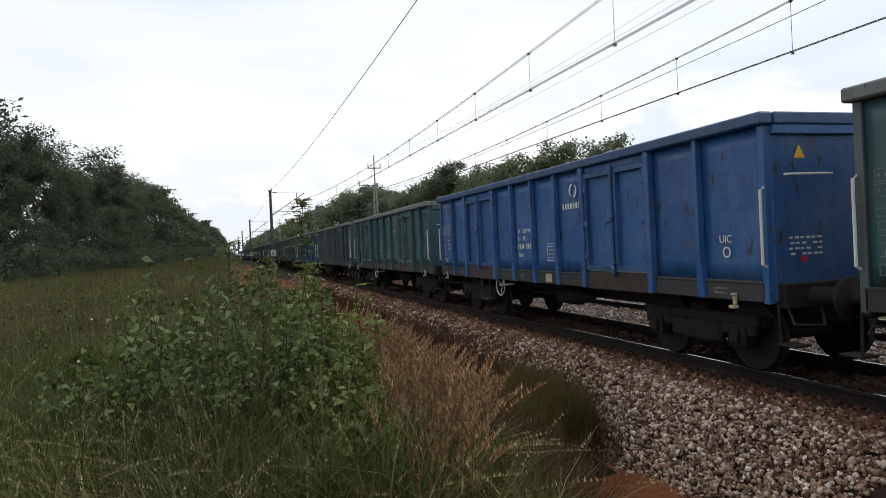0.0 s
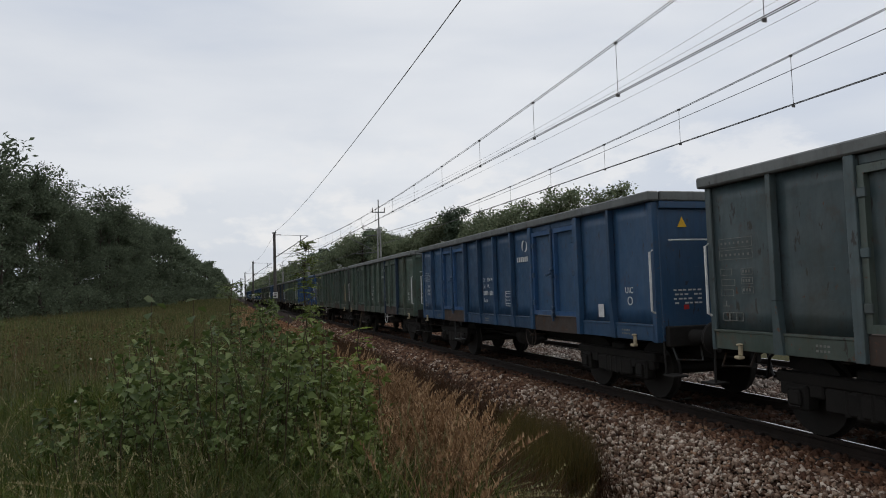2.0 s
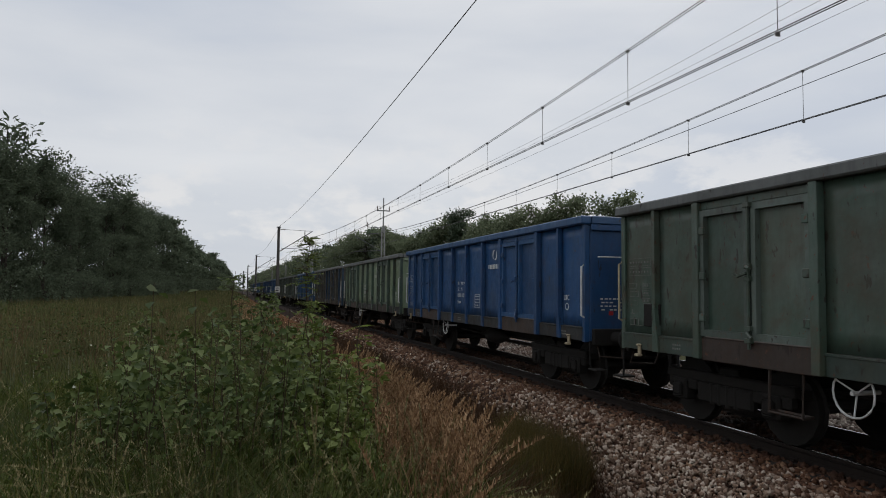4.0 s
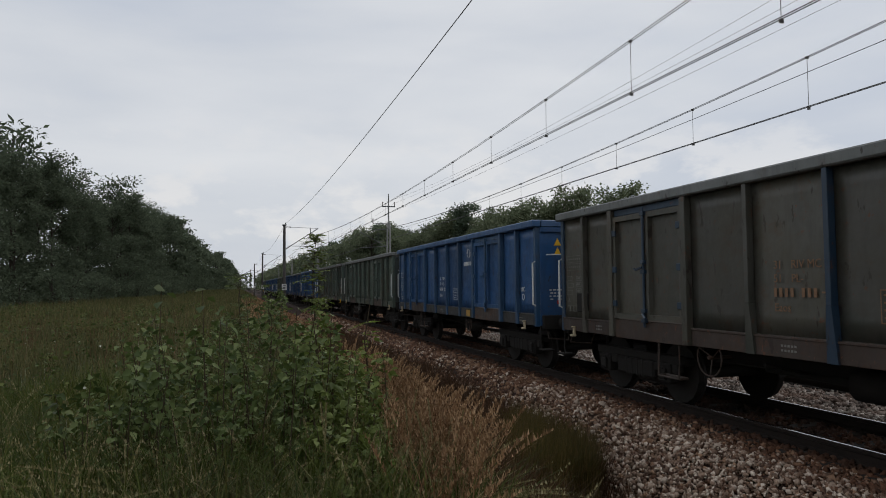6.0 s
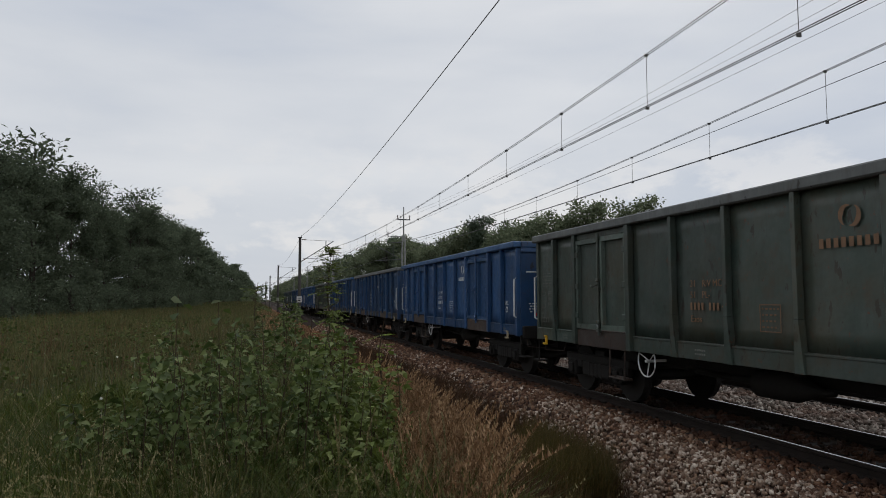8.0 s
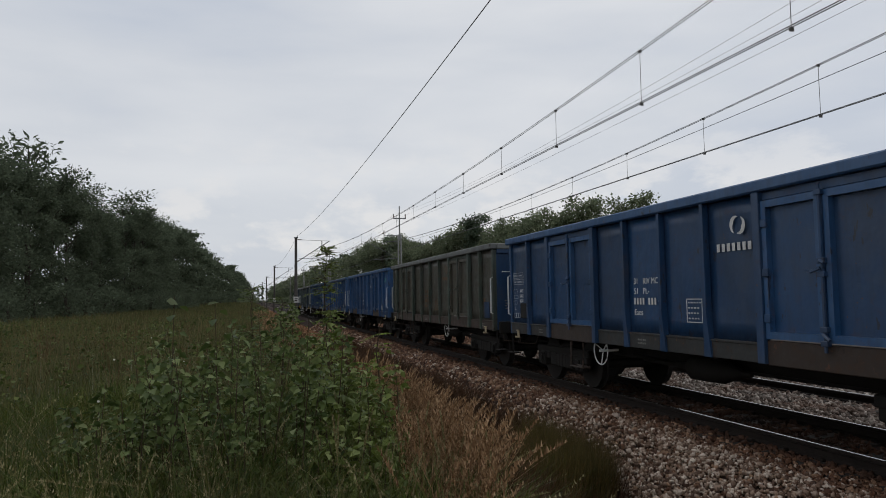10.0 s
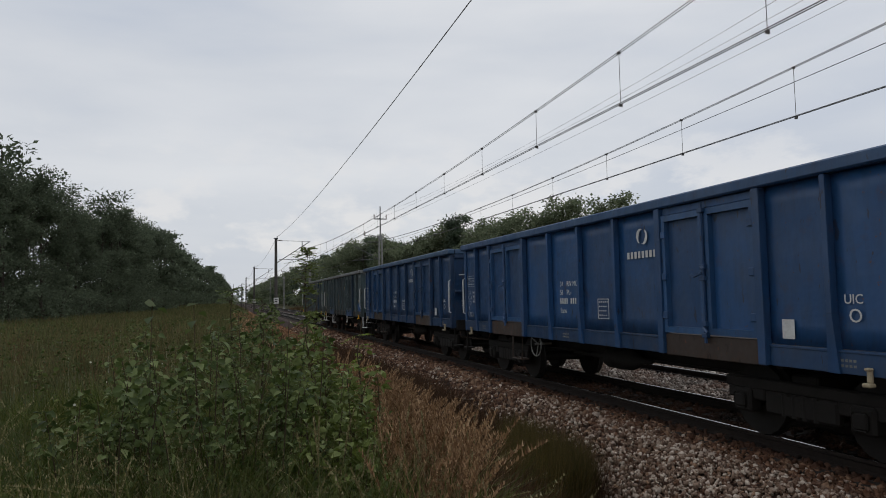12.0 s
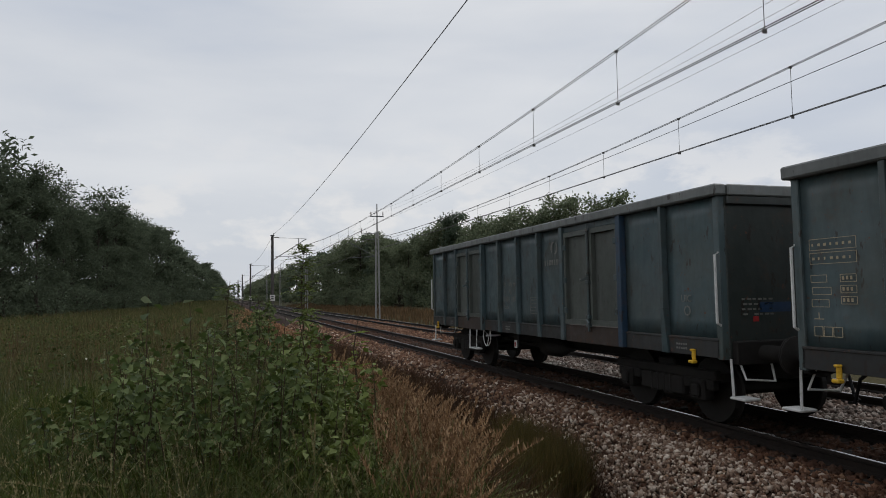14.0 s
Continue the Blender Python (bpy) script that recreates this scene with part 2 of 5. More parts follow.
BLUE, BLUE_DEEP = (0.0100, 0.060, 0.166), (0.0085, 0.044, 0.116)
M = {
    "blue": paint("worn_blue_paint", BLUE, 0.55, 0.22, grime=0.25),
    "blue_deep": paint("deep_blue_paint", BLUE_DEEP, 0.55, 0.22, grime=0.25),
    "blue_dull": paint("dull_blue_paint", (0.017, 0.058, 0.122), 0.5, 0.25),
    # green for end walls, darkened by the shade of the gap between wagons
    "end_dark": paint("shaded_green_end_paint", (0.022, 0.030, 0.026), 0.9, 0.5),
    "blue_bright": paint("bright_blue_paint", (0.013, 0.080, 0.235), 0.9, 0.4),
    "teal": paint("teal_paint", (0.031, 0.090, 0.099), 0.6, 0.35, grime=0.3),
    "slate": paint("slate_green_paint", (0.046, 0.074, 0.080), 0.8, 0.6, grime=0.4),
    "green": paint("grey_green_paint", (0.050, 0.084, 0.062), 1.0, 0.7, grime=0.6),
    "green_dark": paint("dark_grey_green_paint", (0.037, 0.056, 0.044), 1.0, 0.7, grime=0.6),
    "green_light": paint("light_green_paint", (0.17, 0.22, 0.13), 0.4, 0.4),
    "door_grey": paint("greyish_tan_door_paint", (0.064, 0.072, 0.062), 0.2, 0.4),
    "olive": paint("olive_brown_paint", (0.056, 0.054, 0.042), 1.1, 0.5, grime=0.6),
    "sill": paint("grimy_sill_paint", (0.021, 0.022, 0.021), 1.0, 0.5, 0.6),
    "rust": paint("rusty_steel_paint", (0.036, 0.023, 0.016), 1.2, 0.4, 0.7),
    "post_blue": paint("dark_blue_post_paint", (0.012, 0.035, 0.066), 0.6, 0.4),
    "rim_green": paint("grey_green_rim_paint", (0.072, 0.098, 0.080), 0.9, 0.5),
    "rim_blue": paint("blue_rim_paint", (0.015, 0.066, 0.165), 0.5, 0.3),
    "faded": plain("worn_grey_marking", (0.21, 0.21, 0.19), 0.7, 0.0, 0.5, 9.0, 0.05),
    "coping": paint("grey_coping_paint", (0.12, 0.128, 0.122), 0.6, 0.4, 0.6),
    "under": plain("sooty_running_gear", (0.016, 0.014, 0.012), 0.8, 0.0, 0.5, 4.0),
    "steel": plain("bright_worn_steel", (0.3, 0.29, 0.28), 0.2, 1.0, 0.2, 5.0, 0.02),
    "rail_side": plain("rail_rust", (0.018, 0.012, 0.009), 0.85, 0.0, 0.5, 5.0),
    "wheel": plain("wheel_steel", (0.015, 0.013, 0.011), 0.7, 0.0, 0.4, 5.0),
    "white": plain("white_marking", (0.62, 0.62, 0.60), 0.6, 0.0, 0.3, 8.0, 0.05),
    "cream": plain("yellowed_marking", (0.42, 0.35, 0.23), 0.6, 0.0, 0.3, 8.0, 0.05),
    "orange": plain("orange_marking", (0.21, 0.12, 0.068), 0.6, 0.0, 0.3, 8.0, 0.05),
    "yellow": plain("yellow_paint", (0.72, 0.42, 0.03), 0.5, 0.0, 0.3, 8.0, 0.05),
    "ochre": plain("ochre_plate_paint", (0.42, 0.25, 0.06), 0.6, 0.0, 0.3, 8.0, 0.05),
    "red": plain("red_marking", (0.40, 0.03, 0.03), 0.6, 0.0, 0.3, 8.0, 0.05),
    "black": plain("black_paint", (0.015, 0.015, 0.016), 0.6, 0.0, 0.3, 8.0, 0.05),
    "graffiti": plain("mint_spray_paint", (0.16, 0.42, 0.36), 0.6, 0.0, 0.3, 8.0, 0.05),
    "concrete": plain("sleeper_concrete", (0.035, 0.027, 0.022), 0.9, 0.0, 0.45, 3.0),
    "mast": plain("mast_concrete", (0.28, 0.28, 0.27), 0.85, 0.0, 0.3, 1.5),
    "mast_dark": plain("dark_brown_mast", (0.085, 0.078, 0.072), 0.85, 0.0, 0.3, 1.5),
    "mast_steel": plain("galvanised_steel", (0.14, 0.145, 0.15), 0.6, 0.5, 0.3, 3.0),
    "wire": plain("weathered_copper_wire", (0.10, 0.095, 0.09), 0.55, 0.6, 0.3, 3.0),
    "insulator": plain("brown_glazed_insulator", (0.10, 0.05, 0.03), 0.25, 0.0, 0.3, 3.0),
    "stone": islands("pink_grey_ballast", (0.080, 0.039, 0.024), (0.375, 0.262, 0.187), (0.83, 0.715, 0.595)),
    "stone_rust": islands("rust_red_ballast", (0.040, 0.017, 0.009), (0.175, 0.085, 0.048), (0.42, 0.265, 0.165)),
    # brake dust, darkened further to hold the train's shade in the colour
    "stone_dark": islands("dusted_shaded_ballast", (0.007, 0.005, 0.004), (0.013, 0.009, 0.007), (0.032, 0.022, 0.016)),
    "stone_grey": islands("grey_ballast", (0.07, 0.06, 0.052), (0.20, 0.18, 0.16), (0.60, 0.56, 0.50)),
    "bed": plain("ballast_bed", (0.035, 0.016, 0.009), 0.95, 0.0, 0.6, 9.0, 0.6),
    "soil": soil(),
    "water": plain("ditch_water", (0.03, 0.022, 0.016), 0.06, 0.0, 0.3, 2.0, 0.03),
    "grass": leafy("meadow_grass", (0.031, 0.049, 0.008), (0.060, 0.083, 0.012), (0.125, 0.116, 0.034)),
    "grass_olive": leafy("olive_brown_grass", (0.052, 0.045, 0.014), (0.098, 0.08, 0.028), (0.18, 0.135, 0.06)),
    "grass_far": leafy("far_meadow_grass", (0.058, 0.076, 0.022), (0.105, 0.108, 0.038), (0.185, 0.148, 0.072)),
    "straw": leafy("dry_reed_grass", (0.13, 0.070, 0.034), (0.27, 0.158, 0.080), (0.50, 0.34, 0.20)),
    "straw_dull": leafy("dull_brown_grass", (0.07, 0.045, 0.02), (0.12, 0.075, 0.036), (0.19, 0.12, 0.06)),
    "straw_pale": leafy("pale_dry_stalks", (0.13, 0.11, 0.045), (0.22, 0.185, 0.085), (0.34, 0.30, 0.17)),
    "sedge": leafy("dark_sedge", (0.038, 0.02, 0.009), (0.068, 0.036, 0.016), (0.12, 0.058, 0.028)),
    "sedge_green": leafy("olive_sedge", (0.05, 0.044, 0.013), (0.09, 0.076, 0.02), (0.18, 0.12, 0.046)),
    "weed": leafy("weed_leaf", (0.034, 0.054, 0.011), (0.065, 0.09, 0.02), (0.12, 0.14, 0.04)),
    "leaf": leafy("aspen_leaf", (0.038, 0.062, 0.016), (0.094, 0.130, 0.036), (0.20, 0.24, 0.095), 0.5),
    "leaf_yellow": leafy("yellowish_aspen_leaf", (0.060, 0.088, 0.017), (0.125, 0.160, 0.036), (0.21, 0.245, 0.085), 0.5),
    "leaf_lime": leafy("robinia_leaf", (0.10, 0.16, 0.02), (0.17, 0.24, 0.035), (0.24, 0.28, 0.07)),
    "leaf_pale": leafy("pale_leaf_underside", (0.15, 0.19, 0.10), (0.22, 0.26, 0.15), (0.30, 0.34, 0.22)),
    "petal": leafy("white_petal", (0.30, 0.32, 0.22), (0.5, 0.5, 0.42), (0.66, 0.66, 0.6)),
    "twig": plain("brown_twig_bark", (0.07, 0.05, 0.03), 0.9, 0.0, 0.4, 20.0),
    "bark": plain("dark_tree_bark", (0.055, 0.045, 0.035), 0.95, 0.0, 0.4, 4.0, 0.5),
    # crown greens, greyed and lightened to carry haze in the leaf colour
    "crown": leafy("robinia_crown", (0.078, 0.098, 0.066), (0.105, 0.130, 0.086), (0.130, 0.158, 0.102), 0.9, 0.42, 0.05),
    "crown_olive": leafy("oak_crown", (0.120, 0.145, 0.090), (0.165, 0.195, 0.118), (0.205, 0.228, 0.142), 0.9, 0.42, 0.05),
    "pine": leafy("pine_crown", (0.078, 0.105, 0.074), (0.105, 0.138, 0.094), (0.135, 0.168, 0.112), 0.9, 0.4, 0.05),
}


# ---- building helpers ----
def link_mesh(name, me, parent=None, label="", m=None):
    ob = new(name, me)
    if parent is not None:
        ob.parent = parent
    if m is not None:
        ob.matrix_basis = m
    return tagged(ob, label)


def part(name, bm, material, parent, label="", m=None):
    me = bpy.data.meshes.new(name)
    bm.to_mesh(me)
    bm.free()
    me.materials.append(material)
    return link_mesh(name, me, parent, label, m)


KEPT = {}


def cached(key, material, build, smooth=False):
    """One mesh for each shape and material, shared by all that look alike."""
    if (key, material.name) not in KEPT:
        bm = build()
        me = bpy.data.meshes.new(key if isinstance(key, str) else key[0])
        bm.to_mesh(me)
        bm.free()
        if smooth:
            me.shade_smooth()
        me.materials.append(material)
        KEPT[key, material.name] = me
    return KEPT[key, material.name]


def add_box(bm, a, b, bevel=0.0):
    vs = bmesh.ops.create_cube(bm, size=1)["verts"]
    for v in vs:
        v.co = [a[i] + (v.co[i] + 0.5) * (b[i] - a[i]) for i in range(3)]
    if bevel:
        es = {e for v in vs for e in v.link_edges}
        bmesh.ops.bevel(bm, geom=list(es), offset=bevel, segments=1, affect="EDGES")


def boxes(*items, bevel=0.0):
    bm = bmesh.new()
    for a, b in items:
        add_box(bm, a, b, bevel)
    return bm


def add_tube(bm, points, radius, sides=6, end=None):
    """A tube along points; its radius may run from radius to end."""
    points = [Vector(p) for p in points]
    rings, last = [], len(points) - 1
    for i, p in enumerate(points):
        d = (points[min(i + 1, last)] - points[max(i - 1, 0)]).normalized()
        u = d.orthogonal().normalized() if abs(d.z) > 0.95 else d.cross(Vector((0, 0, 1))).normalized()
        w = d.cross(u)
        r = radius if end is None else radius + (end - radius) * i / last
        rings.append([bm.verts.new(p + r * (math.cos(k * math.tau / sides) * u + math.sin(k * math.tau / sides) * w)) for k in range(sides)])
    for a, b in zip(rings, rings[1:]):
        for k in range(sides):
            bm.faces.new((a[k], a[(k + 1) % sides], b[(k + 1) % sides], b[k]))
    bm.faces.new(list(reversed(rings[0])))
    bm.faces.new(rings[-1])


def tubes(*lines, radius=0.02, sides=6, end=None):
    bm = bmesh.new()
    for pts in lines:
        add_tube(bm, pts, radius, sides, end)
    return bm


def turned(profile, axis="x", sides=20):
    """A turned body: (place along the axis, radius) pairs."""
    bm, rings = bmesh.new(), []
    for s, r in profile:
        ring = []
        for k in range(sides):
            a, b = r * math.cos(k * math.tau / sides), r * math.sin(k * math.tau / sides)
            ring.append(bm.verts.new({"x": (s, a, b), "y": (a, s, b), "z": (a, b, s)}[axis]))
        rings.append(ring)
    for p, q in zip(rings, rings[1:]):
        for k in range(sides):
            bm.faces.new((p[k], p[(k + 1) % sides], q[(k + 1) % sides], q[k]))
    bm.faces.new(rings[0])
    bm.faces.new(rings[-1])
    bmesh.ops.recalc_face_normals(bm, faces=bm.faces[:])
    return bm


def mesh_from_arrays(name, verts, faces, material):
    """verts (n, 3), faces (m, k): a mesh of equal-sided faces."""
    me = bpy.data.meshes.new(name)
    m, k = faces.shape
    me.vertices.add(len(verts))
    me.vertices.foreach_set("co", np.ascontiguousarray(verts, dtype=np.float32).ravel())
    me.loops.add(m * k)
    me.loops.foreach_set("vertex_index", np.ascontiguousarray(faces, dtype=np.int32).ravel())
    me.polygons.add(m)
    me.polygons.foreach_set("loop_start", np.arange(0, m * k, k, dtype=np.int32))
    me.update(calc_edges=True)
    me.validate()
    me.materials.append(material)
    return me


rng = np.random.default_rng(7)
XC, XC_FAR = 7.49, 11.45   # centres of the two tracks; the rail tops are at z = 0


def smooth_step(a, b, x):
    t = np.clip((x - a) / (b - a), 0, 1)
    return t * t * (3 - 2 * t)


def ground_z(x, y):
    """Meadow, bank, ditch beside the line, and the strip beyond it."""
    x, y = np.asarray(x, float), np.asarray(y, float)
    deep = -0.98 + 0.55 * smooth_step(9, 26, y)
    z = 0.3 + (deep - 0.3) * smooth_step(1.1, 3.3, x)
    z = z + (-0.75 - deep) * smooth_step(4.4, 5.2, x)
    z = z + (-0.45 + 0.75) * smooth_step(14.6, 17, x) + 0.4 * smooth_step(17, 30, x)
    z = z + 0.06 * np.sin(0.9 * x + 1.3) * np.sin(0.7 * y) + 0.04 * np.sin(2.3 * x + 0.6 * y) * np.sin(1.9 * y - x)
    return z


# ---- ground ----
def build_ground():
    xs = np.unique(np.concatenate([np.arange(-8, 18, 0.3), np.arange(-40, 60, 2.5), np.array([-2500, -1200, -600, -300, -150, -80, 90, 150, 300, 600, 1200, 2500.0])]))
    ys = np.unique(np.concatenate([np.arange(0, 24, 0.3), np.arange(24, 80, 1.5), np.arange(80, 300, 10), np.array([-800, -300, -120, -60, -30, -15, -6, -2, 450, 700, 1200, 2500, 3500.0])]))
    gx, gy = np.meshgrid(xs, ys)
    v = np.stack([gx, gy, ground_z(gx, gy)], -1).reshape(-1, 3)
    n, r = len(xs), len(ys)
    i = (np.arange(r - 1)[:, None] * n + np.arange(n - 1)[None]).ravel()
    me = mesh_from_arrays("ground", v, np.stack([i, i + 1, i + n + 1, i + n], 1), M["soil"])
    me.shade_smooth()
    return tagged(new("ground", me), "overgrown meadow with a muddy reddish ditch along the line", "ground", kind="structure")


build_ground()


# ---- the line: ballast bed, sleepers, rails ----
def build_bed():
    ys = [-40.0, 0, 20, 60, 150, 320, 620]
    prof = [(4.15, -1.12), (5.55, -0.24), (5.9, -0.2), (13.1, -0.2), (13.5, -0.26), (14.7, -0.9)]
    bm, rows = bmesh.new(), []
    for y in ys:
        rows.append([bm.verts.new((x, y, z)) for x, z in prof])
    for a, b in zip(rows, rows[1:]):
        for k in range(len(prof) - 1):
            bm.faces.new((a[k], a[k + 1], b[k + 1], b[k]))
    ob = part("ballast_bed", bm, M["bed"], None)
    return tagged(ob, "raised railway bed of rust-stained crushed stone", "ballast", kind="structure")


bed = build_bed()


def rail_mesh(material, head):
    prof = [(-0.02, -0.005), (-0.016, 0.0), (0.016, 0.0), (0.02, -0.005)] if head else \
        [(-0.07, -0.17), (-0.07, -0.155), (-0.012, -0.13), (-0.012, -0.06), (-0.036, -0.045), (-0.034, -0.012), (-0.027, -0.005), (0.027, -0.005), (0.034, -0.012), (0.036, -0.045), (0.012, -0.06), (0.012, -0.13), (0.07, -0.155), (0.07, -0.17)]

    def build():
        bm = bmesh.new()
        a = [bm.verts.new((x, -40, z)) for x, z in prof]
        b = [bm.verts.new((x, 610, z)) for x, z in prof]
        for k in range(len(prof)):
            j = (k + 1) % len(prof)
            bm.faces.new((a[k], a[j], b[j], b[k]))
        bm.faces.new(a)
        bm.faces.new(b)
        bmesh.ops.recalc_face_normals(bm, faces=bm.faces[:])
        return bm
    return cached("rail_head" if head else "rail_web", material, build)


def sleeper_mesh():
    def build():
        bm = bmesh.new()
        add_box(bm, (-1.28, -0.13, -0.36), (1.28, 0.13, -0.175), 0.02)
        return bm
    return cached("sleeper", M["concrete"], build)


def clip_mesh():
    return cached("rail_clip", M["rail_side"], lambda: boxes(((-0.13, -0.06, -0.178), (-0.06, 0.06, -0.13)), ((0.06, -0.06, -0.178), (0.13, 0.06, -0.13)), bevel=0.012))


def build_track(cx, label, first, count):
    track = tagged(new("railway_track"), label, "railway track", "tracks of the line", "structure")
    track.location = (cx, 0, 0)
    for s in (-0.7525, 0.7525):
        rail = link_mesh("rail", rail_mesh(M["rail_side"], False), track, "rusty steel rail with a bright worn head", pose(s, 0, 0))
        link_mesh("rail_head", rail_mesh(M["steel"], True), rail)
    for i in range(count):
        y = first + 0.6 * i
        ob = link_mesh("sleeper", sleeper_mesh(), track, "", pose(0, y, 0))
        if 4 < y < 40:
            for s in (-0.7525, 0.7525):
                link_mesh("rail_clip", clip_mesh(), ob, "", pose(s, 0, 0))
    return track


build_track(XC, "near railway track with dark rusty rails on concrete sleepers", -2.0, 300)
build_track(XC_FAR, "far railway track with rusty rails on concrete sleepers", 6.0, 290)


# ---- overhead line ----
def parabola(x, ya, yb, top, sag, count=24):
    pts = []
    for i in range(count + 1):
        u = i / count
        pts.append((x, ya + (yb - ya) * u, top - sag * 4 * u * (1 - u)))
    return pts


def insulator(name, parent, length=0.45, r=0.075, m=None):
    """A ribbed rod insulator along z."""
    prof = [(0, 0.03)]
    k = 6
    for i in range(k):
        s = length * (i + 0.5) / k
        prof += [(s - 0.02, 0.035), (s, r), (s + 0.015, 0.035)]
    prof.append((length, 0.03))
    return link_mesh(name, cached(("insulator", length, r), M["insulator"], lambda: turned(prof, "z", 8), True), parent, "brown ribbed insulator", m)


def left_mast(y):
    mast = tagged(new("catenary_mast"), "dark weathered railway mast with a slanted bracket arm", "mast", "masts along the line")
    mast.location = (4.6, y, -0.6)
    link_mesh("pole", cached("left_pole", M["mast_dark"], lambda: tubes([(0, 0, -0.4), (0, 0, 4), (0, 0, 8.75)], radius=0.19, sides=10, end=0.13)), mast)
    arm = link_mesh("bracket_arm", cached("bracket_arm", M["mast_steel"], lambda: tubes([(0.5, 0, 6.55), (3.4, 0, 8.45)], [(2.62, 0, 8.47), (2.62, 0, 7.68)], radius=0.045)), mast)
    link_mesh("steady_arm", cached("steady_arm", M["mast_steel"], lambda: tubes([(0.3, 0, 6.62), (3.0, 0, 6.6)], [(2.0, 0, 6.6), (3.0, 0, 6.22)], radius=0.028)), mast)
    link_mesh("tie_rod", cached("tie_rod", M["mast_steel"], lambda: tubes([(0.15, 0, 8.55), (3.4, 0, 8.45)], radius=0.02)), mast)
    insulator("insulator", arm, 0.5, 0.08, pose(0.12, 0, 6.3, 0, 57, 0))
    insulator("insulator", mast, 0.5, 0.08, pose(0.15, 0, 8.56, 0, 91, 0))
    link_mesh("cap", cached("mast_cap", M["mast_steel"], lambda: boxes(((-0.2, -0.2, 8.7), (0.2, 0.2, 8.8)), ((0.1, -0.03, 8.8), (0.16, 0.03, 9.0)), bevel=0.01)), mast)
    plate = link_mesh("number_plate", cached("mast_plate", M["white"], lambda: boxes(((-0.25, -0.24, 2.15), (0.25, -0.215, 2.75)), bevel=0.008)), mast, "white plate with dark marks")
    link_mesh("mark", cached("plate_mark", M["black"], lambda: boxes(((-0.14, -0.246, 2.55), (0.14, -0.2415, 2.62)), ((-0.14, -0.246, 2.3), (0.1, -0.2415, 2.42)))), plate)
    return mast


def right_mast(y):
    mast = tagged(new("catenary_mast"), "tall grey steel lattice railway mast with a cross-arm", "mast", "masts along the line")
    mast.location = (14.2, y, -0.55)

    def legs():
        bm = bmesh.new()
        for s in (-1, 1):
            add_tube(bm, [(s * 0.2, 0, -0.2), (s * 0.12, 0, 8.6)], 0.075, 6)
        for i in range(14):
            z = 0.3 + 0.6 * i
            s = 1 if i % 2 else -1
            add_tube(bm, [(-0.17 * s, 0, z), (0.17 * s, 0, z + 0.6)], 0.02, 4)
        return bm
    link_mesh("lattice_pole", cached("lattice_pole", M["mast"], legs), mast)
    link_mesh("top_pole", cached("top_pole", M["mast"], lambda: tubes([(0, 0, 8.0), (0, 0, 11.45)], radius=0.085, end=0.05)), mast)
    cross = link_mesh("cross_arm", cached("cross_arm", M["mast_steel"], lambda: boxes(((-0.65, -0.05, 10.15), (0.65, 0.05, 10.25)), bevel=0.01)), mast)
    for s in (-0.6, 0.6):
        insulator("insulator", cross, 0.4, 0.07, pose(s, 0, 10.25))
    arm = link_mesh("bracket_arm", cached("bracket_arm_far", M["mast_steel"], lambda: tubes([(-0.1, 0, 8.5), (-1.6, 0, 8.55)], [(-0.1, 0, 7.9), (-1.3, 0, 7.95)], [(-0.1, 0, 6.2), (-2.8, 0, 7.66)], [(-0.1, 0, 6.3), (-2.8, 0, 6.12)], radius=0.035)), mast)
    insulator("insulator", arm, 0.45, 0.09, pose(-1.55, 0, 8.55))
    return mast


for y in (0.0, 72.0, 134.0, 196.0, 258.0):
    left_mast(y)
for y in (2.0, 66.4, 128.0, 190.0, 252.0):
    right_mast(y)


def build_contact_line(cx, spans, label, first, sags):
    """Twin messenger above twin contact wires, joined by droppers."""
    line = tagged(new("overhead_line"), label, "overhead wire", "overhead lines")
    for (ya, yb), sag in zip(spans, sags):
        top = 7.1
        for s in (-0.03, 0.03):
            part("messenger_wire", tubes(parabola(cx + s, ya, yb, top, sag), radius=0.0085, sides=4), M["wire"], line)
            part("contact_wire", tubes([(cx + s, ya, 5.55), (cx + s, (ya + yb) / 2, 5.48), (cx + s, yb, 5.55)], radius=0.009, sides=4), M["wire"], line)
        y = ya + first
        while y < yb - 2:
            u = (y - ya) / (yb - ya)
            z = top - sag * 4 * u * (1 - u)
            bm = tubes([(cx, y, 5.49), (cx, y, z)], radius=0.0055, sides=4)
            add_box(bm, (cx - 0.035, y - 0.015, z - 0.03), (cx + 0.035, y + 0.015, z + 0.02))
            add_box(bm, (cx - 0.035, y - 0.012, 5.465), (cx + 0.035, y + 0.012, 5.52))
            part("dropper", bm, M["wire"], line)
            y += 3.82
    return line


build_contact_line(7.22, [(0, 72), (72, 134), (134, 196), (196, 258)], "copper overhead wires with droppers above the near track", 3.9, (1.06, 0.8, 0.8, 0.8))
far_line = build_contact_line(11.4, [(2, 66.4), (66.4, 128), (128, 190), (190, 252)], "copper overhead wires with droppers above the far track", 1.88, (1.05, 0.8, 0.8, 0.8))
part("feeder_wire", tubes(parabola(11.4, 2, 66.4, 6.6, 0.68), radius=0.008, sides=4), M["wire"], far_line)


def single_wire(name, label, x, masts, top, sag, r=0.011):
    w = tagged(new(name), label, "overhead wire", "overhead lines")
    for ya, yb in zip(masts, masts[1:]):
        part("wire", tubes(parabola(x, ya, yb, top, sag), radius=r, sides=4), M["wire"], w)
    return w


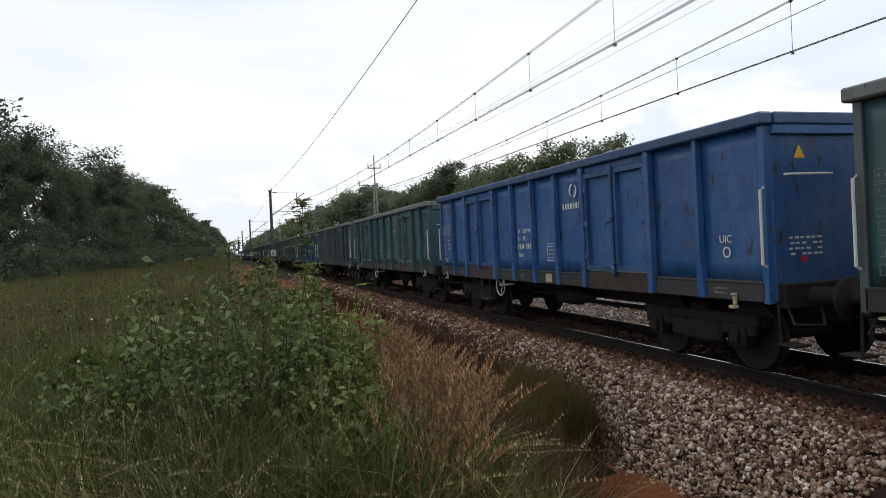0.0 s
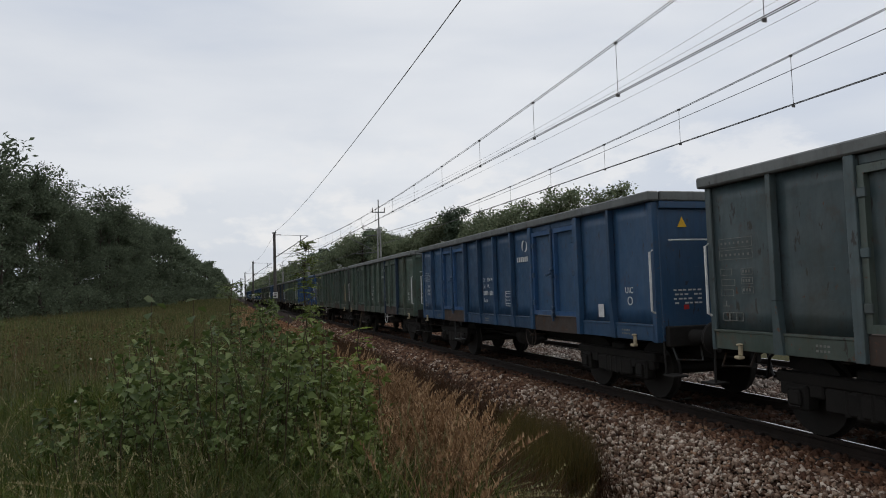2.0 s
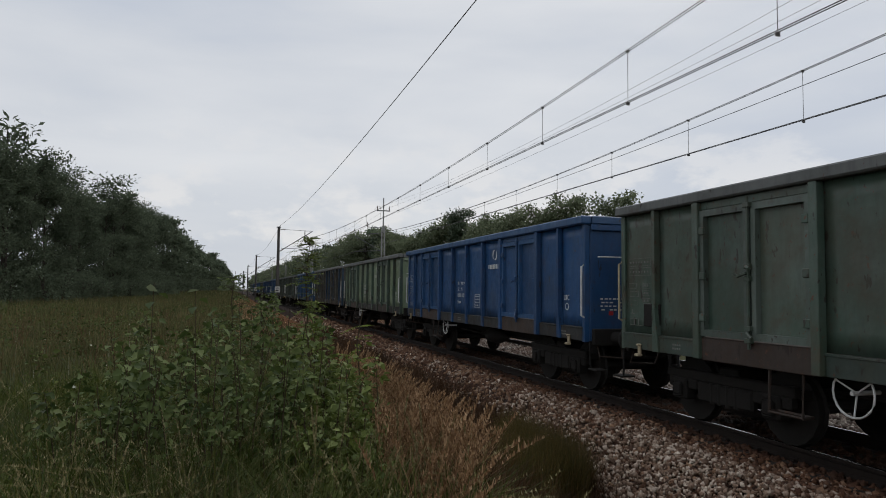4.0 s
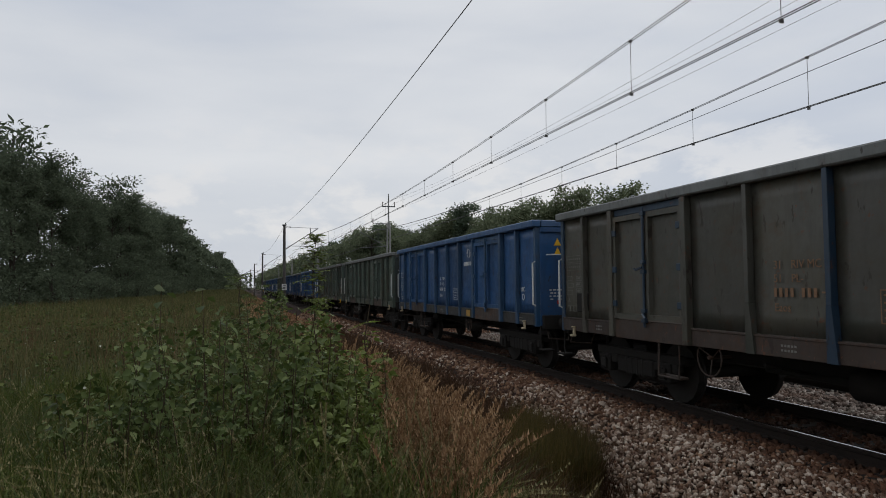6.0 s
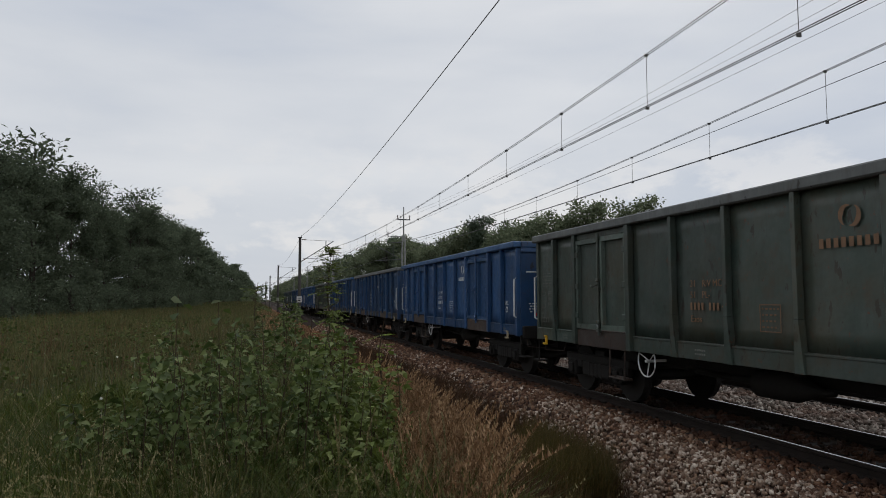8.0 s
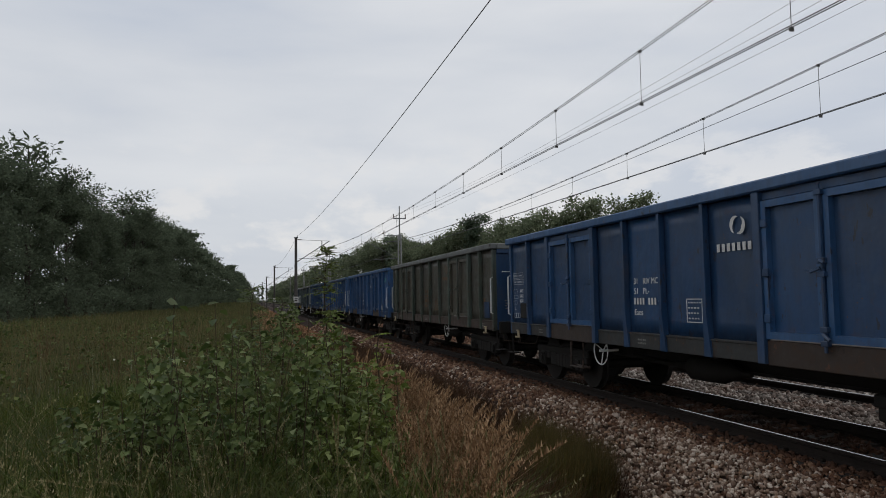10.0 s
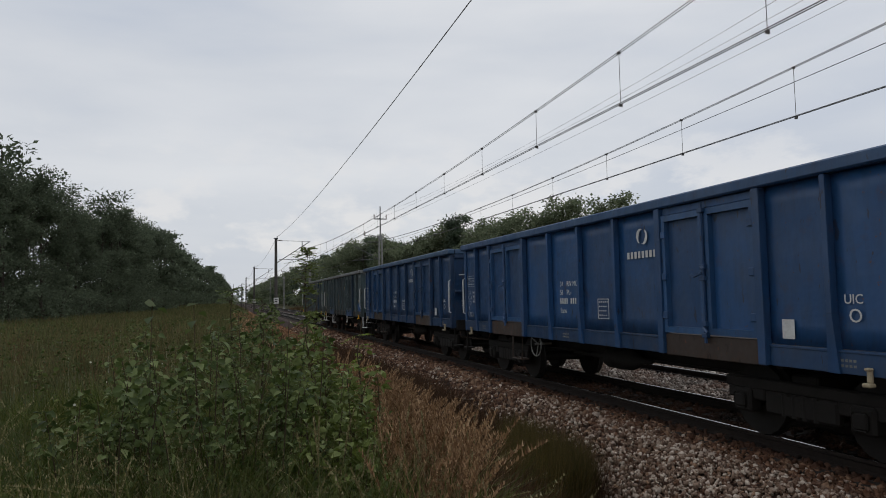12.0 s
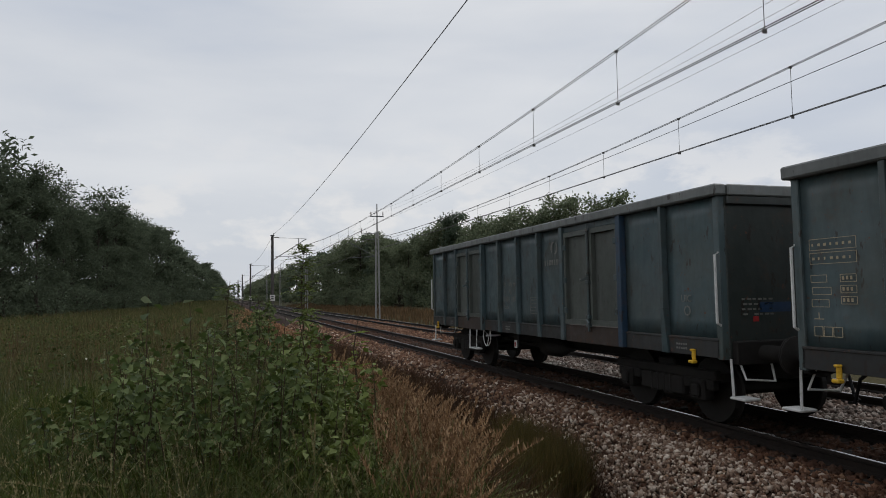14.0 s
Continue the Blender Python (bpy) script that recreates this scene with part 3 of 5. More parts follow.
single_wire("return_wire", "single dark return wire strung along the near mast tops", 4.7, (0, 72, 134, 196, 258), 8.3, 0.72, 0.014)
single_wire("feeder_line", "thin feeder wire on the inner end of the cross-arms", 13.6, (2, 66.4, 128, 190), 10.0, 0.95, 0.006)
single_wire("feeder_line", "thin feeder wire on the outer end of the cross-arms", 14.8, (2, 66.4, 128, 190), 10.0, 0.5, 0.006)
single_wire("earth_wire", "thin earth wire slung low between the far masts", 14.0, (2, 66.4, 128), 8.9, 0.33, 0.006)


# ---- open goods wagons ----
HALF = 6.41
# side posts from one end of the body: the close-posted build, and the one with wide bays and short end panels
CLOSE = [1.18, 2.29, 4.28, 5.35, 6.41, 7.47, 8.54, 10.53, 11.64]
WIDE = [0.97, 1.95, 3.94, 5.18, 6.41, 7.64, 8.88, 10.87, 11.85]


def letters(text, size, material):
    def build():
        cu = bpy.data.curves.new("letters", "FONT")
        cu.body, cu.size, cu.extrude, cu.resolution_u = text, size, 0.002, 3
        ob = bpy.data.objects.new("letters", cu)
        me = bpy.data.meshes.new_from_object(ob)
        bm = bmesh.new()
        bm.from_mesh(me)
        bpy.data.objects.remove(ob)
        bpy.data.meshes.remove(me)
        return bm
    return cached(("letters", text, size), material, build)


# writing on the side that faces -x runs towards -y
def on_side(y, z, x=-1.405):
    return Matrix(((0, 0, -1, x), (-1, 0, 0, y), (0, 1, 0, z), (0, 0, 0, 1)))


def bars(rows, thick=0.003):
    """Flat strokes given as x, y, width, height in the plane of the writing."""
    bm = bmesh.new()
    for x, y, w, h in rows:
        add_box(bm, (x, y, 0), (x + w, y + h, thick))
    return bm


def emblem():
    """Two opposed crescents."""
    bm = bmesh.new()
    for turn in (0, math.pi):
        outer, inner = [], []
        for k in range(11):
            a = turn + math.radians(58 + 200 * k / 10)
            t = math.sin(math.pi * k / 10)
            far = turn + math.radians(165)
            shift = (0.045 * math.cos(far), 0.035 * math.sin(far))
            outer.append((0.105 * math.cos(a) + shift[0], 0.115 * math.sin(a) + shift[1]))
            r = 1 - 0.62 * t
            inner.append((0.102 * r * math.cos(a) + shift[0], 0.112 * r * math.sin(a) + shift[1]))
        vs = [[bm.verts.new((x, y, z)) for x, y in outer + inner[::-1]] for z in (0, 0.003)]
        n = len(vs[0])
        for k in range(10):
            bm.faces.new([vs[1][k], vs[1][k + 1], vs[1][n - 2 - k], vs[1][n - 1 - k]])
    return bm


NAME_BARS = [(-0.40 + 0.101 * i, 0, 0.060, 0.105) for i in range(8)]
NUMBER_BARS = [(0.085 * i, 0, 0.045, 0.105) for i in range(4)] + [(0.42 + 0.085 * i, 0, 0.045, 0.105) for i in range(3)] + [(0.70, 0.045, 0.05, 0.02), (0.78, 0, 0.04, 0.105)]


def frame_bars(w, h, t=0.012):
    return [(0, 0, w, t), (0, h - t, w, t), (0, 0, t, h), (w - t, 0, t, h)]


def table_bars(seed):
    r = random.Random(seed)
    out = frame_bars(0.36, 0.34)
    for j in range(4):
        x = 0.04
        while x < 0.3:
            w = r.uniform(0.02, 0.05)
            out.append((x, 0.05 + 0.075 * j, min(w, 0.33 - x), 0.02))
            x += w + 0.03
    return out


def weight_bars(seed):
    """The load table near the wagon's end: boxes and short strokes."""
    r = random.Random(seed)
    out = []
    for j in range(2):
        out += [(x + 0.0, y - 0.18 * j, w, h) for x, y, w, h in frame_bars(0.72, 0.15, 0.007)]
        for i in range(7):
            out.append((0.04 + 0.095 * i, 0.055 - 0.18 * j, r.uniform(0.02, 0.045), 0.035))
    for j, (a, b) in enumerate(((0.0, 0.26), (0.02, 0.3), (0.0, 0.28), (0.1, 0.1))):
        out += [(a + x, -0.42 - 0.16 * j + y, w, h) for x, y, w, h in (frame_bars(b, 0.1, 0.007) if j != 3 else [(0, 0, 0.012, 0.09), (-0.07, 0, 0.15, 0.012)])]
    for j in range(3):
        out += [(0.46 + x, -0.42 - 0.14 * j + y, w, h) for x, y, w, h in frame_bars(0.24, 0.1, 0.007)] + [(0.49 + 0.06 * i, -0.39 - 0.14 * j, 0.03, 0.045) for i in range(3)]
    for i in range(3):
        out += [(0.02 + 0.15 * i + x, -1.12 + y, w, h) for x, y, w, h in frame_bars(0.14, 0.13, 0.008)]
    return [(0.82 * x, 0.82 * y, 0.82 * w, 0.82 * h) for x, y, w, h in out]


def triangle(w=0.17):
    bm = bmesh.new()
    for a, z in ((w, 0.0), ):
        vs = [bm.verts.new((x, y, 0.003)) for x, y in ((-a / 2, 0), (a / 2, 0), (0, a * 0.95))]
        bm.faces.new(vs)
    return bm


def post_mesh(mat):
    def build():
        bm = boxes(((-1.50, -0.035, 1.62), (-1.398, 0.035, 3.09)), bevel=0.006)
        vs = [bm.verts.new(c) for c in ((-1.398, -0.035, 1.62), (-1.398, 0.035, 1.62), (-1.50, 0.035, 1.62), (-1.50, -0.035, 1.62),
                                        (-1.398, -0.075, 1.0), (-1.398, 0.075, 1.0), (-1.47, 0.075, 1.0), (-1.47, -0.075, 1.0))]
        for q in ((4, 5, 1, 0), (5, 6, 2, 1), (6, 7, 3, 2), (7, 4, 0, 3), (7, 6, 5, 4)):
            bm.faces.new([vs[i] for i in q])
        return bm
    return cached("post", mat, build)


def jamb_mesh(mat):
    return cached("door_jamb", mat, lambda: boxes(((-1.51, -0.06, 1.0), (-1.398, 0.06, 3.09)), bevel=0.008))


def panel_mesh(width, mat):
    """A pressed steel wall sheet, slightly bulged, with a flat rim."""
    def build():
        bm = bmesh.new()
        nx, nz, w = 6, 8, width / 2
        grid = [[None] * (nz + 1) for _ in range(nx + 1)]
        r = random.Random(int(width * 1000))
        for i in range(nx + 1):
            for j in range(nz + 1):
                u, v = i / nx, j / nz
                edge = min(u, 1 - u, v, 1 - v) * 6
                dent = r.uniform(-0.008, 0.008) if edge > 0.9 else 0
                grid[i][j] = bm.verts.new((-1.40 + 0.012 * min(1, edge) + dent, -w + width * u, 1.25 + 1.85 * v))
        for i in range(nx):
            for j in range(nz):
                bm.faces.new((grid[i][j], grid[i][j + 1], grid[i + 1][j + 1], grid[i + 1][j]))
        ext = bmesh.ops.extrude_face_region(bm, geom=bm.faces[:])
        for g in ext["geom"]:
            if isinstance(g, bmesh.types.BMVert):
                g.co.x += 0.05
        bmesh.ops.recalc_face_normals(bm, faces=bm.faces[:])
        return bm
    return cached(("wall_panel", round(width, 3)), mat, build, True)


def door_mesh(mat):
    return cached("door", mat, lambda: boxes(((-1.40, -0.455, 1.3), (-1.35, 0.455, 2.98)), bevel=0.006))


def door_frame_mesh(mat):
    """A raised rim round the door leaf, one bent ring."""
    def build():
        bm = bmesh.new()
        rects = [((-0.45, 1.305), (0.45, 2.975)), ((-0.375, 1.39), (0.375, 2.89))]
        rings = []
        for x, (a, b) in ((-1.398, rects[0]), (-1.475, rects[0]), (-1.475, rects[1]), (-1.398, rects[1])):
            rings.append([bm.verts.new((x, y, z)) for y, z in ((a[0], a[1]), (b[0], a[1]), (b[0], b[1]), (a[0], b[1]))])
        for p, q in zip(rings, rings[1:]):
            for k in range(4):
                bm.faces.new((p[k], p[(k + 1) % 4], q[(k + 1) % 4], q[k]))
        bmesh.ops.recalc_face_normals(bm, faces=bm.faces[:])
        return bm
    return cached("door_frame", mat, build)


def latch_mesh(mat):
    def build():
        bm = tubes([(-1.50, 0, 1.2), (-1.50, 0, 3.05)], radius=0.022, sides=6)
        for z in (1.3, 1.45, 2.05, 2.2, 2.95):
            add_box(bm, (-1.53, -0.05, z - 0.03), (-1.465, 0.05, z + 0.03), 0.006)
        add_tube(bm, [(-1.53, 0.0, 2.12), (-1.58, 0.09, 2.08), (-1.56, 0.17, 2.1)], 0.02, 5)
        add_tube(bm, [(-1.53, 0.0, 2.2), (-1.57, -0.1, 2.17)], 0.02, 5)
        add_tube(bm, [(-1.53, 0.0, 1.4), (-1.57, -0.13, 1.34)], 0.02, 5)
        return bm
    return cached("latch_bar", mat, build)


def hinge_mesh(mat):
    return cached("hinge", mat, lambda: boxes(((-1.50, -0.05, -0.05), (-1.46, 0.05, 0.05)), bevel=0.008))


def bogie_frame():
    def build():
        bm = bmesh.new()
        for s in (-1, 1):
            x0, x1 = sorted((s * 0.93, s * 1.05))
            add_box(bm, (x0, -1.25, 0.62), (x1, 1.25, 0.76), 0.02)
            add_box(bm, (x0, -0.55, 0.34), (x1, 0.55, 0.62), 0.03)
            for e in (-1, 1):
                y0, y1 = sorted((e * 0.55, e * 1.2))
                add_box(bm, (x0, y0, 0.48), (x1, y1, 0.64), 0.02)
            for k in range(4):
                add_tube(bm, [(s * 1.0, -0.24 + 0.16 * k, 0.34), (s * 1.0, -0.24 + 0.16 * k, 0.62)], 0.06, 8)
        add_box(bm, (-0.95, -0.2, 0.5), (0.95, 0.2, 0.85), 0.02)
        for e in (-1, 1):
            add_box(bm, (-0.95, e * 1.2 - 0.06, 0.6), (0.95, e * 1.2 + 0.06, 0.72), 0.01)
            add_box(bm, (-0.85, e * 0.38 - 0.05, 0.36), (0.85, e * 0.38 + 0.05, 0.46), 0.01)
        return bm
    return cached("bogie_frame", M["under"], build)


def wheelset_mesh():
    return cached("wheelset", M["wheel"], lambda: turned([(-0.98, 0.075), (-0.8, 0.085), (-0.79, 0.46), (-0.70, 0.462), (-0.675, 0.49), (-0.655, 0.48), (-0.66, 0.38), (-0.69, 0.2), (-0.64, 0.1),
                                                          (0.64, 0.1), (0.69, 0.2), (0.66, 0.38), (0.655, 0.48), (0.675, 0.49), (0.70, 0.462), (0.79, 0.46), (0.8, 0.085), (0.98, 0.075)], "x", 18))


def axle_box_mesh():
    return cached("axle_box", M["under"], lambda: boxes(((-0.10, -0.16, 0.32), (0.10, 0.16, 0.62)), ((0.10, -0.1, 0.37), (0.14, 0.1, 0.57)), bevel=0.03))


def spoked_wheel(mat):
    def build():
        bm = bmesh.new()
        ring = [(0, 0.25 * math.cos(k * math.tau / 20), 0.25 * math.sin(k * math.tau / 20)) for k in range(21)]
        add_tube(bm, ring, 0.012, 5)
        for k in range(3):
            a = k * math.tau / 3 + 0.5
            add_tube(bm, [(0.05, 0, 0), (0, 0.25 * math.cos(a), 0.25 * math.sin(a))], 0.010, 4)
        add_tube(bm, [(-0.02, 0, 0), (0.35, 0, 0)], 0.025, 6)
        return bm
    return cached("handwheel", mat, build)


def open_wagon(spec):
    """Open box wagon with two door pairs a side, on two bogies; y runs along it, the rail top is z = 0."""
    panel, post, sill, mark, handle, label = (spec[k] for k in ("panel", "post", "sill", "mark", "handle", "label"))
    P, Q, S, K, G = M[panel], M[post], M[sill], M[mark], M[handle]
    wagon = tagged(new("goods_wagon"), label, "goods wagon", "wagons of the goods train")
    posts = spec["posts"]
    edges = [0.06] + posts + [2 * HALF - 0.06]
    bays = [(0, 1), (1, 2), (3, 4), (4, 5), (5, 6), (6, 7), (8, 9), (9, 10)]
    for side in (0, 1):
        turn = pose(0, 0, 0, 0, 0, 180 * side)
        at = lambda y, z=0.0: turn @ pose(0, y - HALF, z)
        for i, y in enumerate(posts):
            jamb = i in (1, 2, 6, 7)
            q = Q if not spec.get("mixed_posts") or i in spec["mixed_posts"] else P
            if i in spec.get("blue_posts", ()):
                q = M["post_blue"]
            link_mesh("door_jamb" if jamb else "side_post", (jamb_mesh if jamb else post_mesh)(q), wagon, "", at(y))
        for e, (s, y) in ((0, (-1, 0.05)), (1, (1, 2 * HALF - 0.05))):
            link_mesh("corner_post", cached("corner_post", Q, lambda: boxes(((-1.44, -0.05, 0.98), (-1.33, 0.05, 3.09)), bevel=0.01)), wagon, "", at(y))
        for a, b in bays:
            w = edges[b] - edges[a] - 0.002
            link_mesh("wall_panel", panel_mesh(round(w, 3), P), wagon, "", at((edges[a] + edges[b]) / 2))
        for a in (posts[1], posts[6]):
            mid = a + 0.995
            link_mesh("lintel", cached("lintel", Q, lambda: boxes(((-1.44, -0.94, 2.985), (-1.36, 0.94, 3.085)), bevel=0.006)), wagon, "", at(mid))
            for s in (-1, 1):
                d = link_mesh("door", door_mesh(M[spec["door"]] if "door" in spec else P), wagon, "", at(mid + s * 0.478))
                link_mesh("door_frame", door_frame_mesh(M[spec["door"]] if "door" in spec else M["rim_blue" if "blue" in panel else "rim_green"] if panel != "olive" else P), d)
                for z in (1.55, 2.1, 2.7):
                    link_mesh("hinge", hinge_mesh(Q), d, "", pose(0, s * 0.40, z))
            link_mesh("latch_bar", latch_mesh(Q), wagon, "dark vertical door bar with latches", at(mid))
            link_mesh("door_sill", cached("door_sill", M[spec.get("door_sill", "rust")], lambda: boxes(((-1.455, -0.94, 0.985), (-1.38, 0.94, 1.285)), bevel=0.01)), wagon, "rust-brown sill under the doors", at(mid))
        for a, b in ((0.06, posts[1] - 0.066), (posts[2] + 0.066, posts[6] - 0.066), (posts[7] + 0.066, 2 * HALF - 0.06)):
            w = (b - a) / 2
            link_mesh("side_sill", cached(("side_sill", round(w, 3)), S, lambda w=w: boxes(((-1.44, -w, 1.0), (-1.36, w, 1.245)), ((-1.452, -w, 1.215), (-1.44, w, 1.245)), bevel=0.006)), wagon, "", at((a + b) / 2))
        link_mesh("coping", cached("coping", M[spec["coping"]], lambda: boxes(((-1.525, -HALF - 0.06, 3.092), (-1.33, HALF + 0.06, 3.24)), bevel=0.02)), wagon, "pale worn coping rail", turn)
        # cream or yellow rope hooks, rung under the door, corner footboard
        for y in (0.55, 2 * HALF - 0.55):
            link_mesh("rope_hook", cached("rope_hook", M[spec["hook"]], lambda: boxes(((-1.485, -0.028, 0.94), (-1.44, 0.028, 1.07)), ((-1.53, -0.05, 0.90), (-1.44, 0.05, 0.942)), ((-1.51, -0.035, 1.06), (-1.44, 0.035, 1.09)), bevel=0.012)), wagon, "rope hook on the sill", at(y))
        link_mesh("step", cached("step", M[spec["step"]], lambda: tubes([(-1.40, -0.25, 1.0), (-1.42, -0.25, 0.5), (-1.42, 0.25, 0.5), (-1.40, 0.25, 1.0)], [(-1.42, -0.25, 0.5), (-1.28, -0.25, 0.5), (-1.28, 0.25, 0.5), (-1.42, 0.25, 0.5)], radius=0.022)), wagon, "bent-bar step under the doors", at(9.4))
        link_mesh("handwheel", spoked_wheel(M[spec["wheel"]]), wagon, "brake handwheel with three spokes", turn @ pose(-1.36, spec.get("wheel_at", 8.55) - HALF, 0.86))
        for y in (0.0, 2 * HALF):
            s = 1 if y == 0 else -1
            grab = [(-1.43, s * 0.02, 1.42), (-1.49, s * 0.02, 1.45), (-1.49, s * 0.02, 2.33), (-1.43, s * 0.02, 2.36)]
            link_mesh("grab_rail", cached(("grab_rail", s), G, lambda: tubes(grab, radius=0.019)), wagon, "pale upright grab rail at the corner", at(y))
            link_mesh("footboard", cached(("footboard", s), M[spec["foot"]], lambda s=s: (lambda bm: (add_box(bm, (-1.40, s * -0.18 - 0.14, 0.50), (-1.16, s * -0.18 + 0.14, 0.53), 0.008), add_tube(bm, [(-1.36, s * -0.07, 0.51), (-1.36, s * -0.05, 1.0)], 0.018, 5), bm)[2])(bmesh.new())), wagon, "", at(y))
            link_mesh("coupling_rail", cached(("coupling_rail", s), M[spec["step"]], lambda s=s: tubes([(-1.2, 0, 0.98), (-1.2, -s * 0.12, 0.74), (-0.75, -s * 0.12, 0.70), (-0.7, 0, 0.98)], radius=0.016)), wagon, "", at(y))
    for e in (0, 1):
        turn = pose(0, 0, 0, 0, 0, 180 * e)
        end = turn @ pose(0, -HALF, 0)
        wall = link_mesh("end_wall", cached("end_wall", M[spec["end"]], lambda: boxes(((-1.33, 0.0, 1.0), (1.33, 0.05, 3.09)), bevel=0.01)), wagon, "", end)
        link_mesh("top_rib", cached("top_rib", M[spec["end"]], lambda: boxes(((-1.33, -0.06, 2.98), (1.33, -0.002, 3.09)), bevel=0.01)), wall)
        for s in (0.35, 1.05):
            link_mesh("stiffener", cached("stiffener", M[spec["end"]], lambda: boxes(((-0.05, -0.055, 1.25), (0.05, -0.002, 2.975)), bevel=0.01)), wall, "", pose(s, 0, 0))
        if spec.get("ledge"):
            link_mesh("ledge", cached("ledge", M[spec["end"]], lambda: boxes(((-1.33, -0.16, 2.0), (0.28, -0.002, 2.06)), bevel=0.01)), wall)
        link_mesh("coping", cached("end_coping", M[spec["coping"]], lambda: boxes(((-1.32, -0.075, 3.094), (1.32, 0.1, 3.238)), bevel=0.015)), wagon, "", end)
        link_mesh("end_beam", cached("end_beam", M["under"], lambda: boxes(((-1.3, -0.1, 0.92), (1.3, 0.0, 1.22)), bevel=0.015)), wagon, "", end)
        if spec.get("rung", True):
            link_mesh("end_rail", cached("end_rail", M["white"], lambda: tubes([(-1.2, -0.06, 2.5), (-1.2, -0.12, 2.5), (-0.55, -0.12, 2.5), (-0.55, -0.06, 2.5)], radius=0.014)), wagon, "white rung on the end wall", end)
        for s in (-0.875, 0.875):
            link_mesh("buffer", cached("buffer", M["under"], lambda: turned([(0.0, 0.15), (-0.08, 0.15), (-0.09, 0.105), (-0.36, 0.105), (-0.37, 0.075), (-0.56, 0.075), (-0.57, 0.24), (-0.60, 0.24), (-0.615, 0.12)], "y", 16), True), wagon, "sooty round buffer", end @ pose(s, -0.1 + 0.09, 1.06))
        link_mesh("coupler", cached("coupler", M["under"], lambda: tubes([(0, 0.0, 1.04), (0, -0.3, 1.0), (0, -0.42, 0.86), (0, -0.6, 0.92)], radius=0.045)), wagon, "screw coupling hook", end)
        link_mesh("brake_hose", cached("brake_hose", M["black"], lambda: tubes([(0.35, 0.0, 0.95), (0.35, -0.2, 0.8), (0.25, -0.38, 0.5), (0.1, -0.6, 0.46)], radius=0.022)), wagon, "", end)
        bogie = link_mesh("bogie", bogie_frame(), wagon, "sooty cast bogie with coil springs", pose(0, (-4.5, 4.5)[e], 0))
        for y in (-0.9, 0.9):
            ws = link_mesh("wheelset", wheelset_mesh(), bogie, "dark steel wheel pair with worn treads", pose(0, y, 0.46))
            wagon_wheels.append((spec["n"], (-4.5, 4.5)[e] + y, y, ws))
            for s in (-1, 1):
                link_mesh("axle_box", axle_box_mesh(), bogie, "", pose(s * 1.0, y, 0, 0, 0, 0 if s > 0 else 180))
    link_mesh("floor", cached("floor", M["rust"], lambda: boxes(((-1.36, -HALF + 0.06, 1.1), (1.36, HALF - 0.06, 1.22)))), wagon, "rusty load floor")
    link_mesh("underframe", cached("underframe", M["under"], lambda: boxes(((-0.32, -6.3, 0.68), (-0.12, 6.3, 1.1)), ((0.12, -6.3, 0.68), (0.32, 6.3, 1.1)), *(((-1.3, y - 0.06, 0.95), (1.3, y + 0.06, 1.1)) for y in (-4.5, -2.4, -1.0, 1.0, 2.4, 4.5)), bevel=0.008)), wagon)
    link_mesh("brake_cylinder", cached("brake_cylinder", M["under"], lambda: turned([(-1.2, 0.03), (-1.0, 0.05), (-0.6, 0.19), (-0.2, 0.2), (0.1, 0.2), (0.15, 0.06), (1.6, 0.03)], "y", 12), True), wagon, "", pose(-0.55, 0.4, 0.68))
    link_mesh("air_tank", cached("air_tank", M["under"], lambda: turned([(-0.6, 0.1), (-0.55, 0.18), (0.55, 0.18), (0.6, 0.1)], "y", 12), True), wagon, "", pose(0.6, -0.8, 0.75))
    link_mesh("brake_rigging", cached("brake_rigging", M["under"], lambda: tubes([(-0.5, -3.2, 0.70), (-0.5, 3.2, 0.70)], [(0.5, -3.4, 0.64), (0.5, 3.4, 0.64)], [(-1.25, 1.24, 0.86), (-0.5, 1.24, 0.70)], radius=0.024)), wagon)
    # markings on the side that shows
    n = spec["seed"]
    link_mesh("emblem", cached("emblem", K, emblem), wagon, "round emblem of two crescents", on_side((posts[2] + posts[3]) / 2 - 0.1 - HALF, 2.74, -1.414))
    link_mesh("name_marking", cached("name_marking", K, lambda: bars(NAME_BARS)), wagon, "row of plain bars, a painted company name", on_side((posts[2] + posts[3]) / 2 - 0.08 - HALF, 2.41, -1.414))
    y = 7.27 - HALF
    for text, dx, z in (("31", 0, 2.03), ("RIV MC", 0.27, 2.03), ("51", 0, 1.87), ("PL-", 0.27, 1.87), ("Eaos", 0.0, 1.53)):
        link_mesh("lettering", letters(text, 0.136, K), wagon, "", on_side(y - dx, z, -1.414))
    link_mesh("serial_marking", cached("serial_marking", K, lambda: bars(NUMBER_BARS)), wagon, "painted wagon number as plain bars", on_side(y, 1.70, -1.414))
    link_mesh("inspection_table", cached(("inspection_table", n % 3), K, lambda: bars(table_bars(n % 3))), wagon, "small boxed table of plain marks", on_side(5.86 - HALF, 1.45, -1.414))
    link_mesh("load_table", cached(("load_table", n % 3), K if "blue" in panel or mark == "cream" else M["faded"], lambda: bars(weight_bars(n % 3))), wagon, "boxed load table of plain marks", on_side(12.62 - HALF, 2.28, -1.414))
    if panel in ("green", "olive", "teal", "blue_deep"):
        link_mesh("label_holder", cached("label_holder", M["under"], lambda: boxes(((-1.435, -0.2, 1.36), (-1.385, 0.2, 1.70)), bevel=0.012)), wagon, "dark hinged label holder", pose(0, 12.0 - HALF, 0))
